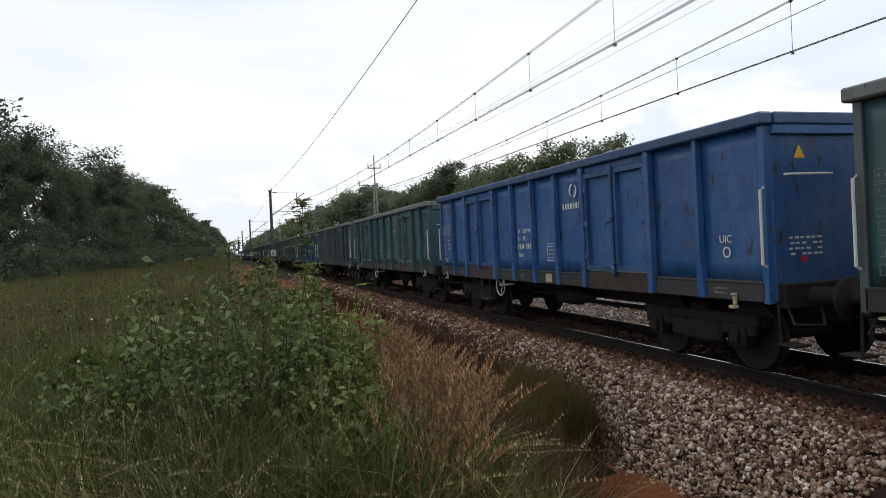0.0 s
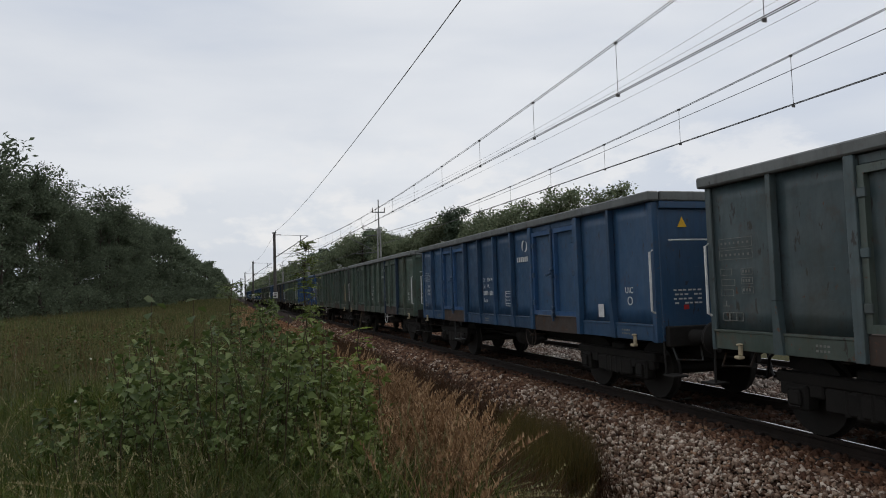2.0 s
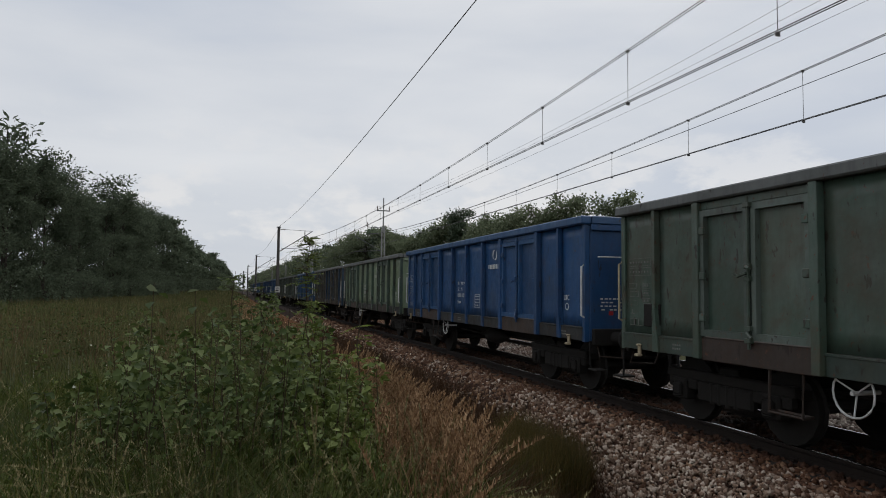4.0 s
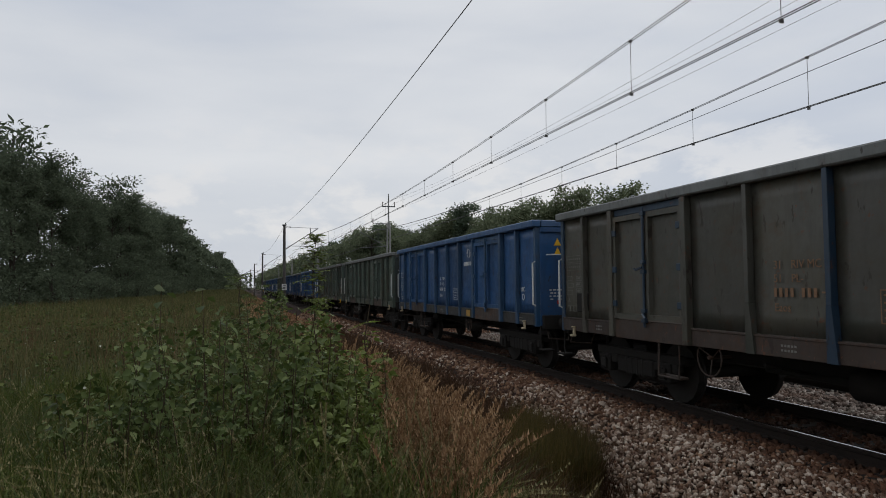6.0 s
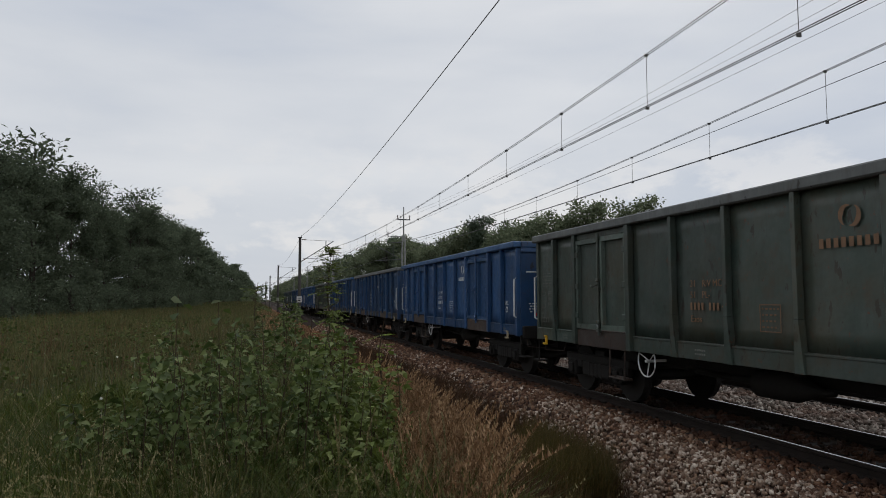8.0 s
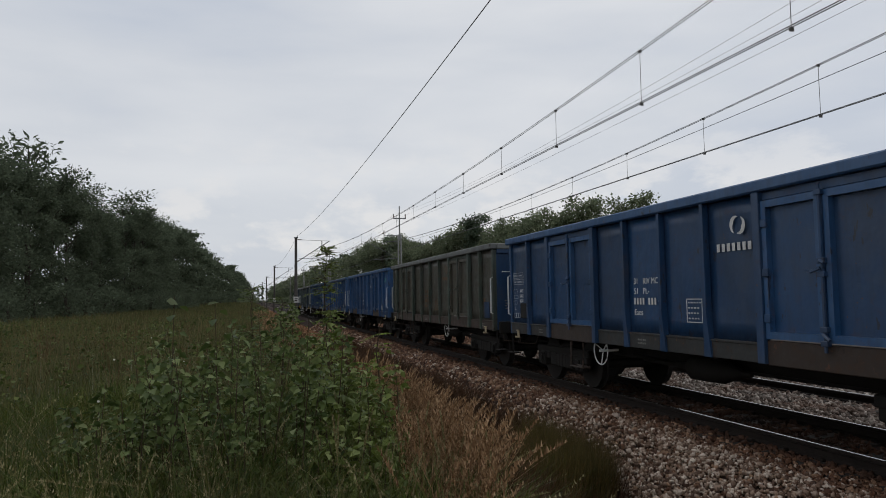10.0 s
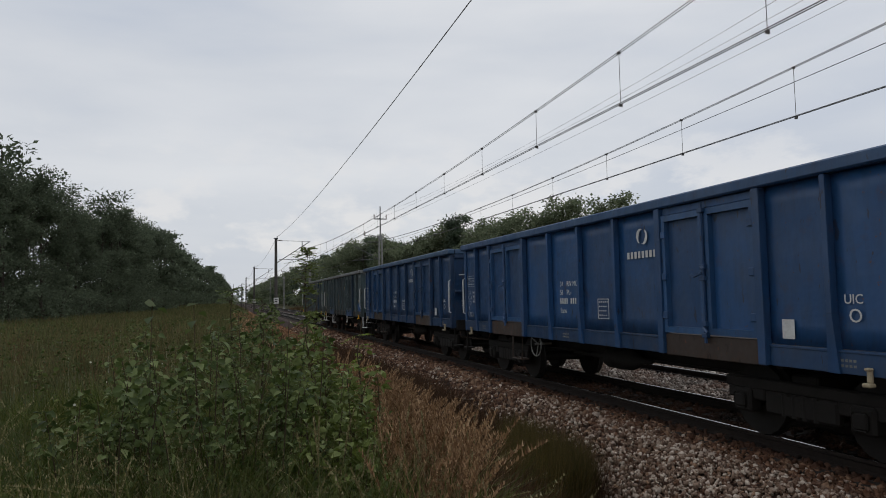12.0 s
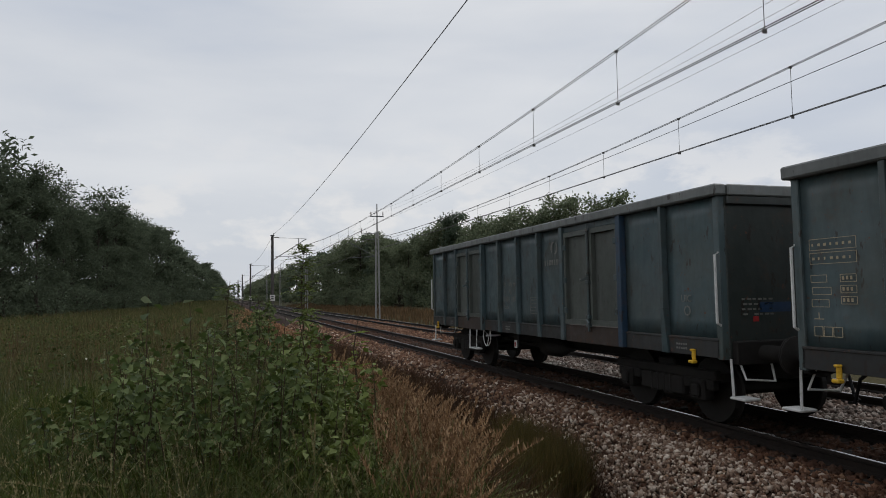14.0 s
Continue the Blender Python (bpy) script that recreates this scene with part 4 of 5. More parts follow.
    for j, (y0, w) in enumerate(((0.95, 0.30), (posts[4] + 0.75, 0.26), (posts[7] + 0.6, 0.22))):
        link_mesh("sill_marking", cached(("sill_marking", j), M["faded"], lambda w=w: bars([(k * 0.05, 0.055 * i, 0.032, 0.026) for k in range(int(w / 0.05)) for i in range(2)])), wagon, "two short rows of plain marks on the sill", on_side(y0 - HALF, 1.07, -1.4405))
    link_mesh("lettering", letters("UIC", 0.14, K), wagon, "", on_side(0.85 - HALF, 1.72, -1.414))
    link_mesh("lettering", letters("O", 0.2, K), wagon, "", on_side(0.8 - HALF, 1.53, -1.414))
    flat = Matrix(((1, 0, 0, 0), (0, 0, -1, -HALF - 0.004), (0, 1, 0, 0), (0, 0, 0, 1)))
    if "patch" not in spec or spec["n"] == 0:
        link_mesh("end_marking", cached("end_marking", M["white"] if mark == "white" else M["faded"], lambda: bars([(-1.12 + 0.085 * i + 0.02 * (j % 2), 1.74 - 0.065 * j, 0.05 + 0.015 * ((i + j) % 2), 0.024) for i in range(6) for j in range(4) if (i * j) % 5 != 3])), wagon, "", flat)
        link_mesh("end_dot", cached("end_dot", M["red"], lambda: bars([(-0.95, 1.46, 0.09, 0.07)])), wagon, "small red mark", flat)
    if spec.get("patch"):
        link_mesh("blue_patch", cached(("end_patch", spec["patch"]), M["blue_deep"], lambda: bars([spec["patch"]])), wagon, "fresh blue patch on the end wall", flat)
    if spec.get("sign") == 1:
        for j in range(spec.get("signs", 1)):
            link_mesh("warning_sign", cached("warning_sign", M["yellow"], triangle), wagon, "yellow warning triangle", flat @ Matrix.Translation((-0.92, 2.7 - 0.2 * j, 0.002)))
    if spec.get("sign") == 2:
        plate = link_mesh("warning_plate", cached("warning_plate", M["blue"], lambda: bars([(-1.12, 2.45 + 0.1, 0.26, 0.5)])), wagon, "warning plate with yellow signs", pose(0, -0.0012, 0) @ flat)
        for j in range(2):
            link_mesh("warning_sign", cached("warning_sign", M["yellow"], triangle), plate, "yellow warning triangle", Matrix.Translation((-0.99, 2.83 - 0.2 * j, 0.002)))
    if spec["step"] == "white":
        for k, mat in ((0, "white"), (1, "red")):
            link_mesh("brake_plate", cached(("brake_plate", k), M[mat], lambda k=k: bars([(0.02 * k, 0.03 * k, 0.13 - 0.07 * k, 0.17 - 0.07 * k)], 0.012 + 0.004 * k)), wagon, "small white and red brake plate", on_side(7.1 - HALF, 0.66, -1.25))
        link_mesh("brake_bracket", cached("brake_bracket", M["under"], lambda: boxes(((-1.245, -0.2, 0.68), (-1.2, 0.06, 1.05)), bevel=0.01)), wagon, "", pose(0, 7.1 - HALF, 0))
    for item in spec.get("extra", ()):
        name, mat, rect, lab = item
        y0, z0, w, h = rect
        strokes = [(0, 0, w, h)]
        if name == "spray_mark":
            strokes = [(w * ((k * 0.37) % 0.8), h * ((k * 0.23) % 0.85), w * (0.22 if k % 2 else 0.05), h * (0.09 if k % 2 else 0.4)) for k in range(11)]
        link_mesh(name, cached((name, rect), M[mat], lambda: bars(strokes, 0.004)), wagon, lab, on_side(y0 - HALF, z0, -1.416 if z0 > 1.25 else -1.4535))
    return wagon


wagon_wheels = []


def livery(panel, post, sill="sill", mark="white", handle="white", end=None, coping="coping", hook="cream", step="rust", wheel="white", foot="under", build="wide", **more):
    return dict(posts=CLOSE if build == "close" else WIDE, foot=foot, panel=panel, post=post, sill=sill, mark=mark, handle=handle, end=end or panel, coping=coping, hook=hook, step=step, wheel=wheel, **more)


NOTE = ("paper_label", "white", (0.95 + 0.75, 1.32, 0.18, 0.22), "pale paper label")
PLATE = ("yellow_plate", "ochre", (4.58, 1.03, 0.30, 0.17), "ochre yellow plate on the sill")
PALE_PLATE = ("yellow_plate", "cream", (5.9, 1.03, 0.26, 0.17), "yellowish plate on the sill")
blue_kind = "blue steel open goods wagon with grimy sill"
TRAIN = [   # from the tail forwards: livery, label
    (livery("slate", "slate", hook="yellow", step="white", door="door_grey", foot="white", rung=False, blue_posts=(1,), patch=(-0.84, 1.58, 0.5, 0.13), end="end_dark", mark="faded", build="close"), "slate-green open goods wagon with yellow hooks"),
    (livery("slate", "slate", hook="yellow", step="white", mark="cream", door="slate", foot="white", blue_posts=(1,), door_sill="blue", extra=[("blue_patch", "blue", (10.34, 1.40, 0.74, 0.55), "fresh blue patch on the door"), ("blue_patch", "blue", (9.385, 1.40, 0.74, 0.55), "fresh blue patch on the door"), ("blue_patch", "blue", (1.05, 1.27, 0.85, 0.36), "fresh blue patch of paint")], build="close"), "slate-green open goods wagon with fresh blue patches on its doors"),
    (livery("blue_deep", "blue_deep", "blue_deep", sign=1, signs=3, ledge=1, extra=[NOTE], wheel="rust", coping="blue_dull"), "deep blue open goods wagon with a yellow warning sign"),
    (livery("blue", "blue", "blue_deep", extra=[NOTE], wheel="faded", coping="rim_blue"), blue_kind + " and a paper label"),
    (livery("blue", "blue", "blue_deep", ledge=1, coping="rim_blue", extra=[NOTE, ("spray_mark", "graffiti", (0.95, 2.55, 0.45, 0.28), "mint spray-painted scrawl")]), "blue open goods wagon with a mint spray-paint scrawl"),
    (livery("olive", "green_dark", "rust", "orange", mixed_posts=(0, 1, 2, 3, 4, 5, 6, 7, 8), end="blue_deep", extra=[("blue_patch", "blue_deep", (0.75, 1.3, 0.4, 0.42), "blue touch-up patch")]), "rusty olive-brown open goods wagon with orange markings"),
    (livery("blue_deep", "blue_deep", coping="rim_blue", build="close"), "deep blue open goods wagon with white markings"),
    (livery("blue_deep", "blue_deep", build="close"), "deep blue open goods wagon with dark doors"),
    (livery("blue", "blue", "blue_deep", coping="rim_blue"), blue_kind),
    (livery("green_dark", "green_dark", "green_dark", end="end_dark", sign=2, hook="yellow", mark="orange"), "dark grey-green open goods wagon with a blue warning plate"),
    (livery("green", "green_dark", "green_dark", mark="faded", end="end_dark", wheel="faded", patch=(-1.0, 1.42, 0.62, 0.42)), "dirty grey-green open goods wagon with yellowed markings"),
    (livery("blue", "blue_dull", "sill", sign=1, signs=2, extra=[PLATE], step="rust", coping="rim_blue", wheel="rust"), blue_kind + " and a yellowish plate"),
    (livery("olive", "post_blue", "rust", "orange", mixed_posts=(3, 4, 0), wheel="rust"), "scratched olive-brown open goods wagon with some blue posts"),
    (livery("green_light", "green"), "pale green open goods wagon, faded and dirty"),
    (livery("blue", "blue", coping="rim_blue"), blue_kind),
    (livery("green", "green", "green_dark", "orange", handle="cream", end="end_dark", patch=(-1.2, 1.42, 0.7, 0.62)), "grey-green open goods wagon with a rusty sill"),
    (livery("green", "green", "green_dark", sign=1, wheel="white", blue_posts=(1, 2), build="close"), "grey-green open goods wagon with white markings"),
    (livery("blue_dull", "blue_dull", "blue_dull", extra=[NOTE], sign=1, wheel="rust", step="sill", build="close"), "faded blue open goods wagon with a paper label"),
    (livery("slate", "slate", "green_dark", "orange", wheel="rust", blue_posts=(0, 1), build="close"), "grey-green open goods wagon with two blue posts"),
    (livery("teal", "teal", "sill", "cream", handle="white"), "teal open goods wagon with yellowed markings"),
    (livery("blue_bright", "blue_bright", "sill", extra=[PALE_PLATE], sign=1, coping="rim_blue", build="close"), "bright blue open goods wagon with scratched doors"),
    (livery("teal", "slate", "sill", build="close"), "teal-grey open goods wagon with white tables of marks"),
]
wagons = []
for i, (spec, label) in enumerate(TRAIN):
    spec.update(label=label, n=i, seed=i * 7 + 3)
    if i in (1, 2, 5, 11, 16, 17):
        spec["wheel_at"] = 4.66
    wagons.append((open_wagon(spec), 7.4 - 14.04 * i + HALF))

SPEED = 20.0
# seconds, metres by which the train hangs back behind an even speed
LAG = [(0.0, 0.02), (1.0, 0.10), (1.5, 0.10), (2.5, 0.32), (3.0, 0.36), (3.5, 0.30), (6.0, 0.56), (6.5, 0.61), (7.0, 0.58), (7.5, 0.53),
       (10.0, -0.30), (11.0, -0.33), (11.5, -0.40), (12.0, -0.48), (12.5, -0.45), (12.7, -0.32), (13.0, 0.10), (13.5, 0.06), (14.0, 0.02)]


def motions():
    """The train rolls towards the camera and past it at a nearly even speed; its wheels turn as they pass."""
    for ob, y14 in wagons:
        walk(ob, [(t, pose(XC, y14 + SPEED * (14.0 - t) + lag, 0)) for t, lag in LAG])
    for n, along, y, ws in wagon_wheels:
        y14 = wagons[n][1] + along
        start = max(0.0, 14.0 - (26.0 - y14) / SPEED)
        stop = min(14.0, 14.0 - (3.0 - y14) / SPEED)
        if stop <= start:
            walk(ws, [(0.0, pose(0, y, 0.46)), (14.0, pose(0, y, 0.46))])
            continue
        frames = range(round(start * FPS), round(stop * FPS) + 1)
        rows = [(k / FPS, pose(0, y, 0.46, math.degrees((k - frames[0]) / FPS * SPEED / 0.462) % 360)) for k in frames]
        if frames[0] > 0:
            rows.insert(0, (0.0, pose(0, y, 0.46)))
        if frames[-1] < 14 * FPS:
            rows.append((14.0, rows[-1][1]))
        walk(ws, rows)


# ---- loose ballast ----
def bed_z(x):
    return np.interp(x, [4.15, 5.55, 5.9, 13.1, 13.5, 14.7], [-1.12, -0.24, -0.2, -0.2, -0.26, -0.9])


CUBE = np.array([(x, y, z) for x in (-1, 1) for y in (-1, 1) for z in (-1, 1)], float)
CUBE_FACES = np.array([(0, 1, 3, 2), (4, 6, 7, 5), (0, 4, 5, 1), (2, 3, 7, 6), (0, 2, 6, 4), (1, 5, 7, 3)])


def stone_verts(n, size):
    """Angular broken stones: knocked-about blocks turned at random."""
    v = CUBE[None] * (1 + rng.uniform(-0.6, 0.35, (n, 8, 3)))
    v *= (size * rng.uniform(0.55, 1.25, (n, 1)))[:, None] * rng.uniform(0.5, 1.35, (n, 1, 3))
    q = rng.normal(size=(n, 4))
    q /= np.linalg.norm(q, axis=1, keepdims=True)
    w, x, y, z = q.T
    R = np.stack([np.stack([1 - 2 * (y * y + z * z), 2 * (x * y - z * w), 2 * (x * z + y * w)], -1),
                  np.stack([2 * (x * y + z * w), 1 - 2 * (x * x + z * z), 2 * (y * z - x * w)], -1),
                  np.stack([2 * (x * z - y * w), 2 * (y * z + x * w), 1 - 2 * (x * x + y * y)], -1)], 1)
    return np.einsum("nij,nkj->nki", R, v)


def stone_cloud(name, label, areas, material):
    allv = []
    for x0, x1, y0, y1, per, size, *lift in areas:
        n = int((x1 - x0) * (y1 - y0) * per)
        x, y = rng.uniform(x0, x1, n), rng.uniform(y0, y1, n)
        c = np.stack([x, y, bed_z(x) + sum(lift) + rng.uniform(-0.022, 0.026, n)], 1)
        allv.append(stone_verts(n, np.full((n, 1), size)) + c[:, None])
    v = np.concatenate(allv)
    f = (np.arange(len(v))[:, None, None] * 8 + CUBE_FACES[None]).reshape(-1, 4)
    me = mesh_from_arrays(name, v.reshape(-1, 3), f, material)
    return tagged(new(name, me), label, "ballast", kind="stuff")


stone_cloud("ballast_stones", "rust-stained pinkish and pale crushed stones on the shoulder",
            [(4.2, 5.9, 4.6, 9.0, 820, 0.0200, 0.028), (5.9, 6.3, 4.6, 13, 150, 0.022, 0.02), (4.3, 5.9, 9.0, 13, 270, 0.025, 0.025), (4.4, 6.2, 13, 26, 90, 0.031), (4.6, 5.8, 26, 60, 40, 0.042)], M["stone"])
# rusty stones; on the near shoulder their dark colour also paints shaded gaps
stone_cloud("ballast_stones", "rust-red crushed stones along the rail and shoulder",
            [(5.75, 6.45, 4.6, 15, 520, 0.025), (4.2, 5.85, 4.6, 9.0, 420, 0.024, 0.004), (4.3, 5.75, 9.0, 15, 240, 0.029), (4.3, 6.35, 15, 28, 150, 0.038), (4.5, 6.4, 28, 60, 70, 0.05), (8.9, 10.7, 28, 60, 60, 0.05), (10.7, 13.0, 28, 60, 40, 0.05)], M["stone_rust"])
# near-track stones: the shade below the wagons is part of their colour
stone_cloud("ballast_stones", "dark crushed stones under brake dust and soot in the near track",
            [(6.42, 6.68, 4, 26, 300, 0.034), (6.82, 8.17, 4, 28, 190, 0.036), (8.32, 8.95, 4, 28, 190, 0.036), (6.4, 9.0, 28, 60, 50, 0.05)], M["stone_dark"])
stone_cloud("ballast_stones", "pale grey crushed stones between the rails and tracks",
            [(8.75, 10.7, 5, 28, 260, 0.036), (10.8, 12.2, 6, 28, 140, 0.036)], M["stone_grey"])

SHAPES = []
for k in range(6):
    v = stone_verts(1, np.array([[0.026]]))[0]
    SHAPES.append(mesh_from_arrays("stone", v, CUBE_FACES, M["stone"]))
for k in range(300):
    x, y = rng.uniform(4.5, 5.9), rng.uniform(6.0, 9.4)
    link_mesh("stone", SHAPES[k % 6], bed, "", pose(x, y, float(bed_z(x)) + 0.035, *rng.uniform(0, 360, 3)))


# ---- blades, leaves ----
def blades(base, height, width, bend, levels, heading=None):
    """Tapering bent blades as triangles: verts and faces."""
    n = len(base)
    a = rng.uniform(0, math.tau, n) if heading is None else heading
    d = np.stack([np.cos(a), np.sin(a), np.zeros(n)], 1)
    face = a + rng.uniform(-0.9, 0.9, n) + math.pi / 2
    s = np.stack([np.cos(face), np.sin(face), np.zeros(n)], 1)
    rows = []
    for k in range(levels):
        u = k / levels
        p = base + d * (height * bend * u * u)[:, None]
        p[:, 2] += height * (u - 0.45 * bend * u * u)
        w = width * (1 - 0.55 * u) * 0.5
        rows += [p - s * w[:, None], p + s * w[:, None]]
    tip = base + d * (height * bend)[:, None]
    tip[:, 2] += height * (1 - 0.45 * bend)
    rows.append(tip)
    v = np.stack(rows, 1)
    m = 2 * levels + 1
    f = []
    for k in range(levels - 1):
        f += [(2 * k, 2 * k + 1, 2 * k + 3), (2 * k, 2 * k + 3, 2 * k + 2)]
    f.append((2 * levels - 2, 2 * levels - 1, 2 * levels))
    faces = (np.arange(n)[:, None, None] * m + np.array(f)[None]).reshape(-1, 3)
    return v.reshape(-1, 3), faces, tip, d


def joined(sets):
    vs, fs, at = [], [], 0
    for v, f in sets:
        vs.append(v)
        fs.append(f + at)
        at += len(v)
    return np.concatenate(vs), np.concatenate(fs)


def scatter(x0, x1, y0, y1, n, clump=0.0, lift=0.0):
    """n random ground places, drawn together into tufts by clump."""
    x, y = rng.uniform(x0, x1, n), rng.uniform(y0, y1, n)
    if clump:
        k = max(8, n // 14)
        cx, cy = rng.uniform(x0, x1, k), rng.uniform(y0, y1, k)
        pick = rng.integers(0, k, n)
        pull = rng.random(n) < clump
        x = np.where(pull, cx[pick] + rng.normal(0, 0.07, n), x)
        y = np.where(pull, cy[pick] + rng.normal(0, 0.07, n), y)
    return np.stack([x, y, ground_z(x, y) + lift], 1)


def grass_field(name, label, parts, material):
    v, f = joined(parts)
    return tagged(new(name, mesh_from_arrays(name, v, f, material)), label, "grass", kind="stuff")


def tall(n, a, b):
    return rng.uniform(a, b, n)


def patch_scale(p):
    """Grass stands higher in some patches than in others."""
    return 0.82 + 0.28 * np.sin(1.7 * p[:, 0] + 0.8 * p[:, 1]) * np.sin(1.1 * p[:, 1] - 0.6 * p[:, 0])


near = scatter(-7.5, 1.9, 2.0, 10, 88000, 0.6)
mid = scatter(-17, 2.0, 10, 32, 52000, 0.5)
far = scatter(-19, 2.6, 32, 130, 46000)
round_about = scatter(-7.5, 1.9, -5.0, 2.0, 30000, 0.6)
n0, n1, n2, n3 = len(round_about), len(near), len(mid), len(far)
grass_field("meadow_grass", "rough trodden meadow grass", [blades(round_about, tall(n0, 0.2, 0.5), tall(n0, 0.006, 0.013), tall(n0, 0.15, 0.8), 2)[:2]], M["grass"])
grass_field("meadow_grass", "dense rough green meadow grass", [blades(near, tall(n1, 0.32, 0.78) * patch_scale(near), tall(n1, 0.005, 0.011), tall(n1, 0.15, 0.8), 3)[:2]], M["grass"])
grass_field("meadow_grass", "rough meadow grass, green turning brown farther off",
            [blades(mid, tall(n2, 0.35, 0.72) * patch_scale(mid), tall(n2, 0.010, 0.02), tall(n2, 0.1, 0.6), 2)[:2],
             blades(far, tall(n3, 0.4, 0.8), tall(n3, 0.03, 0.06), tall(n3, 0.05, 0.4), 2)[:2]], M["grass_far"])


# ---- flowering stalks and dry reed grass ----
def plumes(base, height, bend, width, spray, count, heading=None):
    """Stalks that end in a feathery head of short bristles."""
    v, f, tip, d = blades(base, height, np.full(len(base), width), bend, 3, heading)
    sets = [(v, f)]
    for k in range(count):
        u = 1 - 0.26 * k / count
        p = base + d * (height * bend * u * u)[:, None]
        p[:, 2] += height * (u - 0.45 * bend * u * u)
        n = len(base)
        length = tall(n, 0.6, 1.1) * spray * (0.45 + 0.55 * math.sin(math.pi * (k + 1) / (count + 1)))
        sets.append(blades(p, length, np.full(n, width * 2.0), tall(n, 0.15, 0.55), 1)[:2])
    return joined(sets)


reed = scatter(0.7, 2.0, 3.0, 8.4, 3600, 0.8)
reed = reed[(reed[:, 0] > 0.60 + 0.075 * reed[:, 1] + 0.10 * np.sin(1.3 * reed[:, 1])) & (reed[:, 0] < 0.70 + 0.132 * reed[:, 1])]
reed_back = scatter(0.4, 3.2, 16, 60, 1300, 0.6)
n = len(reed)
v1 = plumes(reed, tall(n, 0.5, 1.05), tall(n, 0.12, 0.5), 0.006, 0.05, 30, rng.normal(0.1, 0.8, n))
b = scatter(1.0, 1.5, 3.0, 6.5, 1500, 0.6)
v2 = blades(b, tall(len(b), 0.2, 0.48), tall(len(b), 0.004, 0.009), tall(len(b), 0.2, 0.9), 3)[:2]
grass_field("reed_grass", "dry reddish-tan reed grass with feathery heads on the ditch bank", [v1, v2], M["straw"])
n = len(reed_back)
grass_field("reed_grass", "dry tan grass along the ditch farther off", [plumes(reed_back, tall(n, 0.5, 0.9), tall(n, 0.1, 0.4), 0.014, 0.09, 5)], M["straw"])
verge = scatter(15.2, 25, 24, 190, 15000)
grass_field("verge_grass", "dry tan grass on the verge beyond the far track", [blades(verge, tall(15000, 0.4, 0.9), tall(15000, 0.04, 0.08), tall(15000, 0.05, 0.4), 2)[:2]], M["straw_dull"])

stalks = scatter(-3.6, 1.25, 2.3, 6.6, 900, 0.4)
n = len(stalks)
long_leaf = scatter(-3.2, 1.0, 2.4, 6.0, 2400, 0.8)
tuft_tall = scatter(-1.6, 1.2, 3.0, 6.2, 7000, 0.85)
grass_field("meadow_grass", "tall coarse grass growing through the thicket", [blades(tuft_tall, tall(7000, 0.55, 0.98), tall(7000, 0.006, 0.011), tall(7000, 0.2, 0.9), 3)[:2]], M["grass"])
grass_field("tall_stalks", "pale seeding grass stalks and long dry bent leaves",
            [plumes(stalks, tall(n, 0.6, 1.08), tall(n, 0.25, 0.85), 0.005, 0.026, 14),
             blades(long_leaf[:700], tall(700, 0.45, 1.05), tall(700, 0.005, 0.011), tall(700, 0.6, 1.35), 4)[:2]], M["straw_pale"])
grass_field("meadow_grass", "long bent green grass leaves through the meadow",
            [blades(long_leaf[700:], tall(1700, 0.45, 1.05), tall(1700, 0.005, 0.012), tall(1700, 0.6, 1.35), 4)[:2]], M["weed"])
olive = scatter(-1.3, 1.35, 2.5, 4.4, 6500, 0.75)
n = len(olive)
grass_field("meadow_grass", "olive-brown rough grass in front of the thicket", [blades(olive, tall(n, 0.3, 0.72), tall(n, 0.004, 0.008), tall(n, 0.2, 1.0), 3)[:2]], M["grass_olive"])
droop = scatter(-2.3, 1.25, 3.0, 5.0, 170, 0.3)
n = len(droop)
grass_field("tall_stalks", "pale grass heads nodding over the thicket", [plumes(droop, tall(n, 0.6, 0.95), tall(n, 0.7, 1.25), 0.006, 0.026, 44)], M["straw_pale"])
heads = scatter(0.45, 1.3, 3.2, 5.0, 26, 0.3)
n = len(heads)
grass_field("reed_grass", "upright brown reed heads at the edge of the thicket", [plumes(heads, tall(n, 0.7, 1.0), tall(n, 0.05, 0.25), 0.006, 0.032, 46)], M["straw_pale"])
brown = np.concatenate([scatter(-14, 2.4, 9, 70, 1100), scatter(-7, 1.7, 9, 30, 700, 0.6)])
n = len(brown)
grass_field("tall_stalks", "brown seeding grass scattered over the meadow", [plumes(brown, tall(n, 0.6, 0.95), tall(n, 0.05, 0.4), 0.010, 0.05, 4)], M["straw_dull"])

sedge = scatter(1.75, 4.75, 4.0, 36, 84000, 0.5)
sedge = sedge[(sedge[:, 1] > 7.6 + 0.2 * np.sin(5 * sedge[:, 0])) | (sedge[:, 0] < 2.9)]   # bare mud at the near end of the ditch
low_end = np.where(sedge[:, 0] > 0.565 * sedge[:, 1], 0.4, 1.0)
n = len(sedge)
grass_field("sedge", "dark brownish sedge filling the ditch", [blades(sedge, tall(n, 0.5, 0.95) * np.interp(sedge[:, 1], [7, 9, 15, 24], [1.1, 1.35, 1.25, 0.65]) * low_end, tall(n, 0.006, 0.013), tall(n, 0.15, 0.8), 2)[:2]], M["sedge"])
tuft = scatter(3.0, 4.4, 6.0, 10.5, 26000, 0.4)
tuft = tuft[(tuft[:, 1] > 7.35 + 0.12 * np.sin(7 * tuft[:, 0])) & (tuft[:, 0] < 0.545 * tuft[:, 1] + 0.06 * np.sin(9 * tuft[:, 1])) & (tuft[:, 0] > 0.40 * tuft[:, 1])]
n = len(tuft)
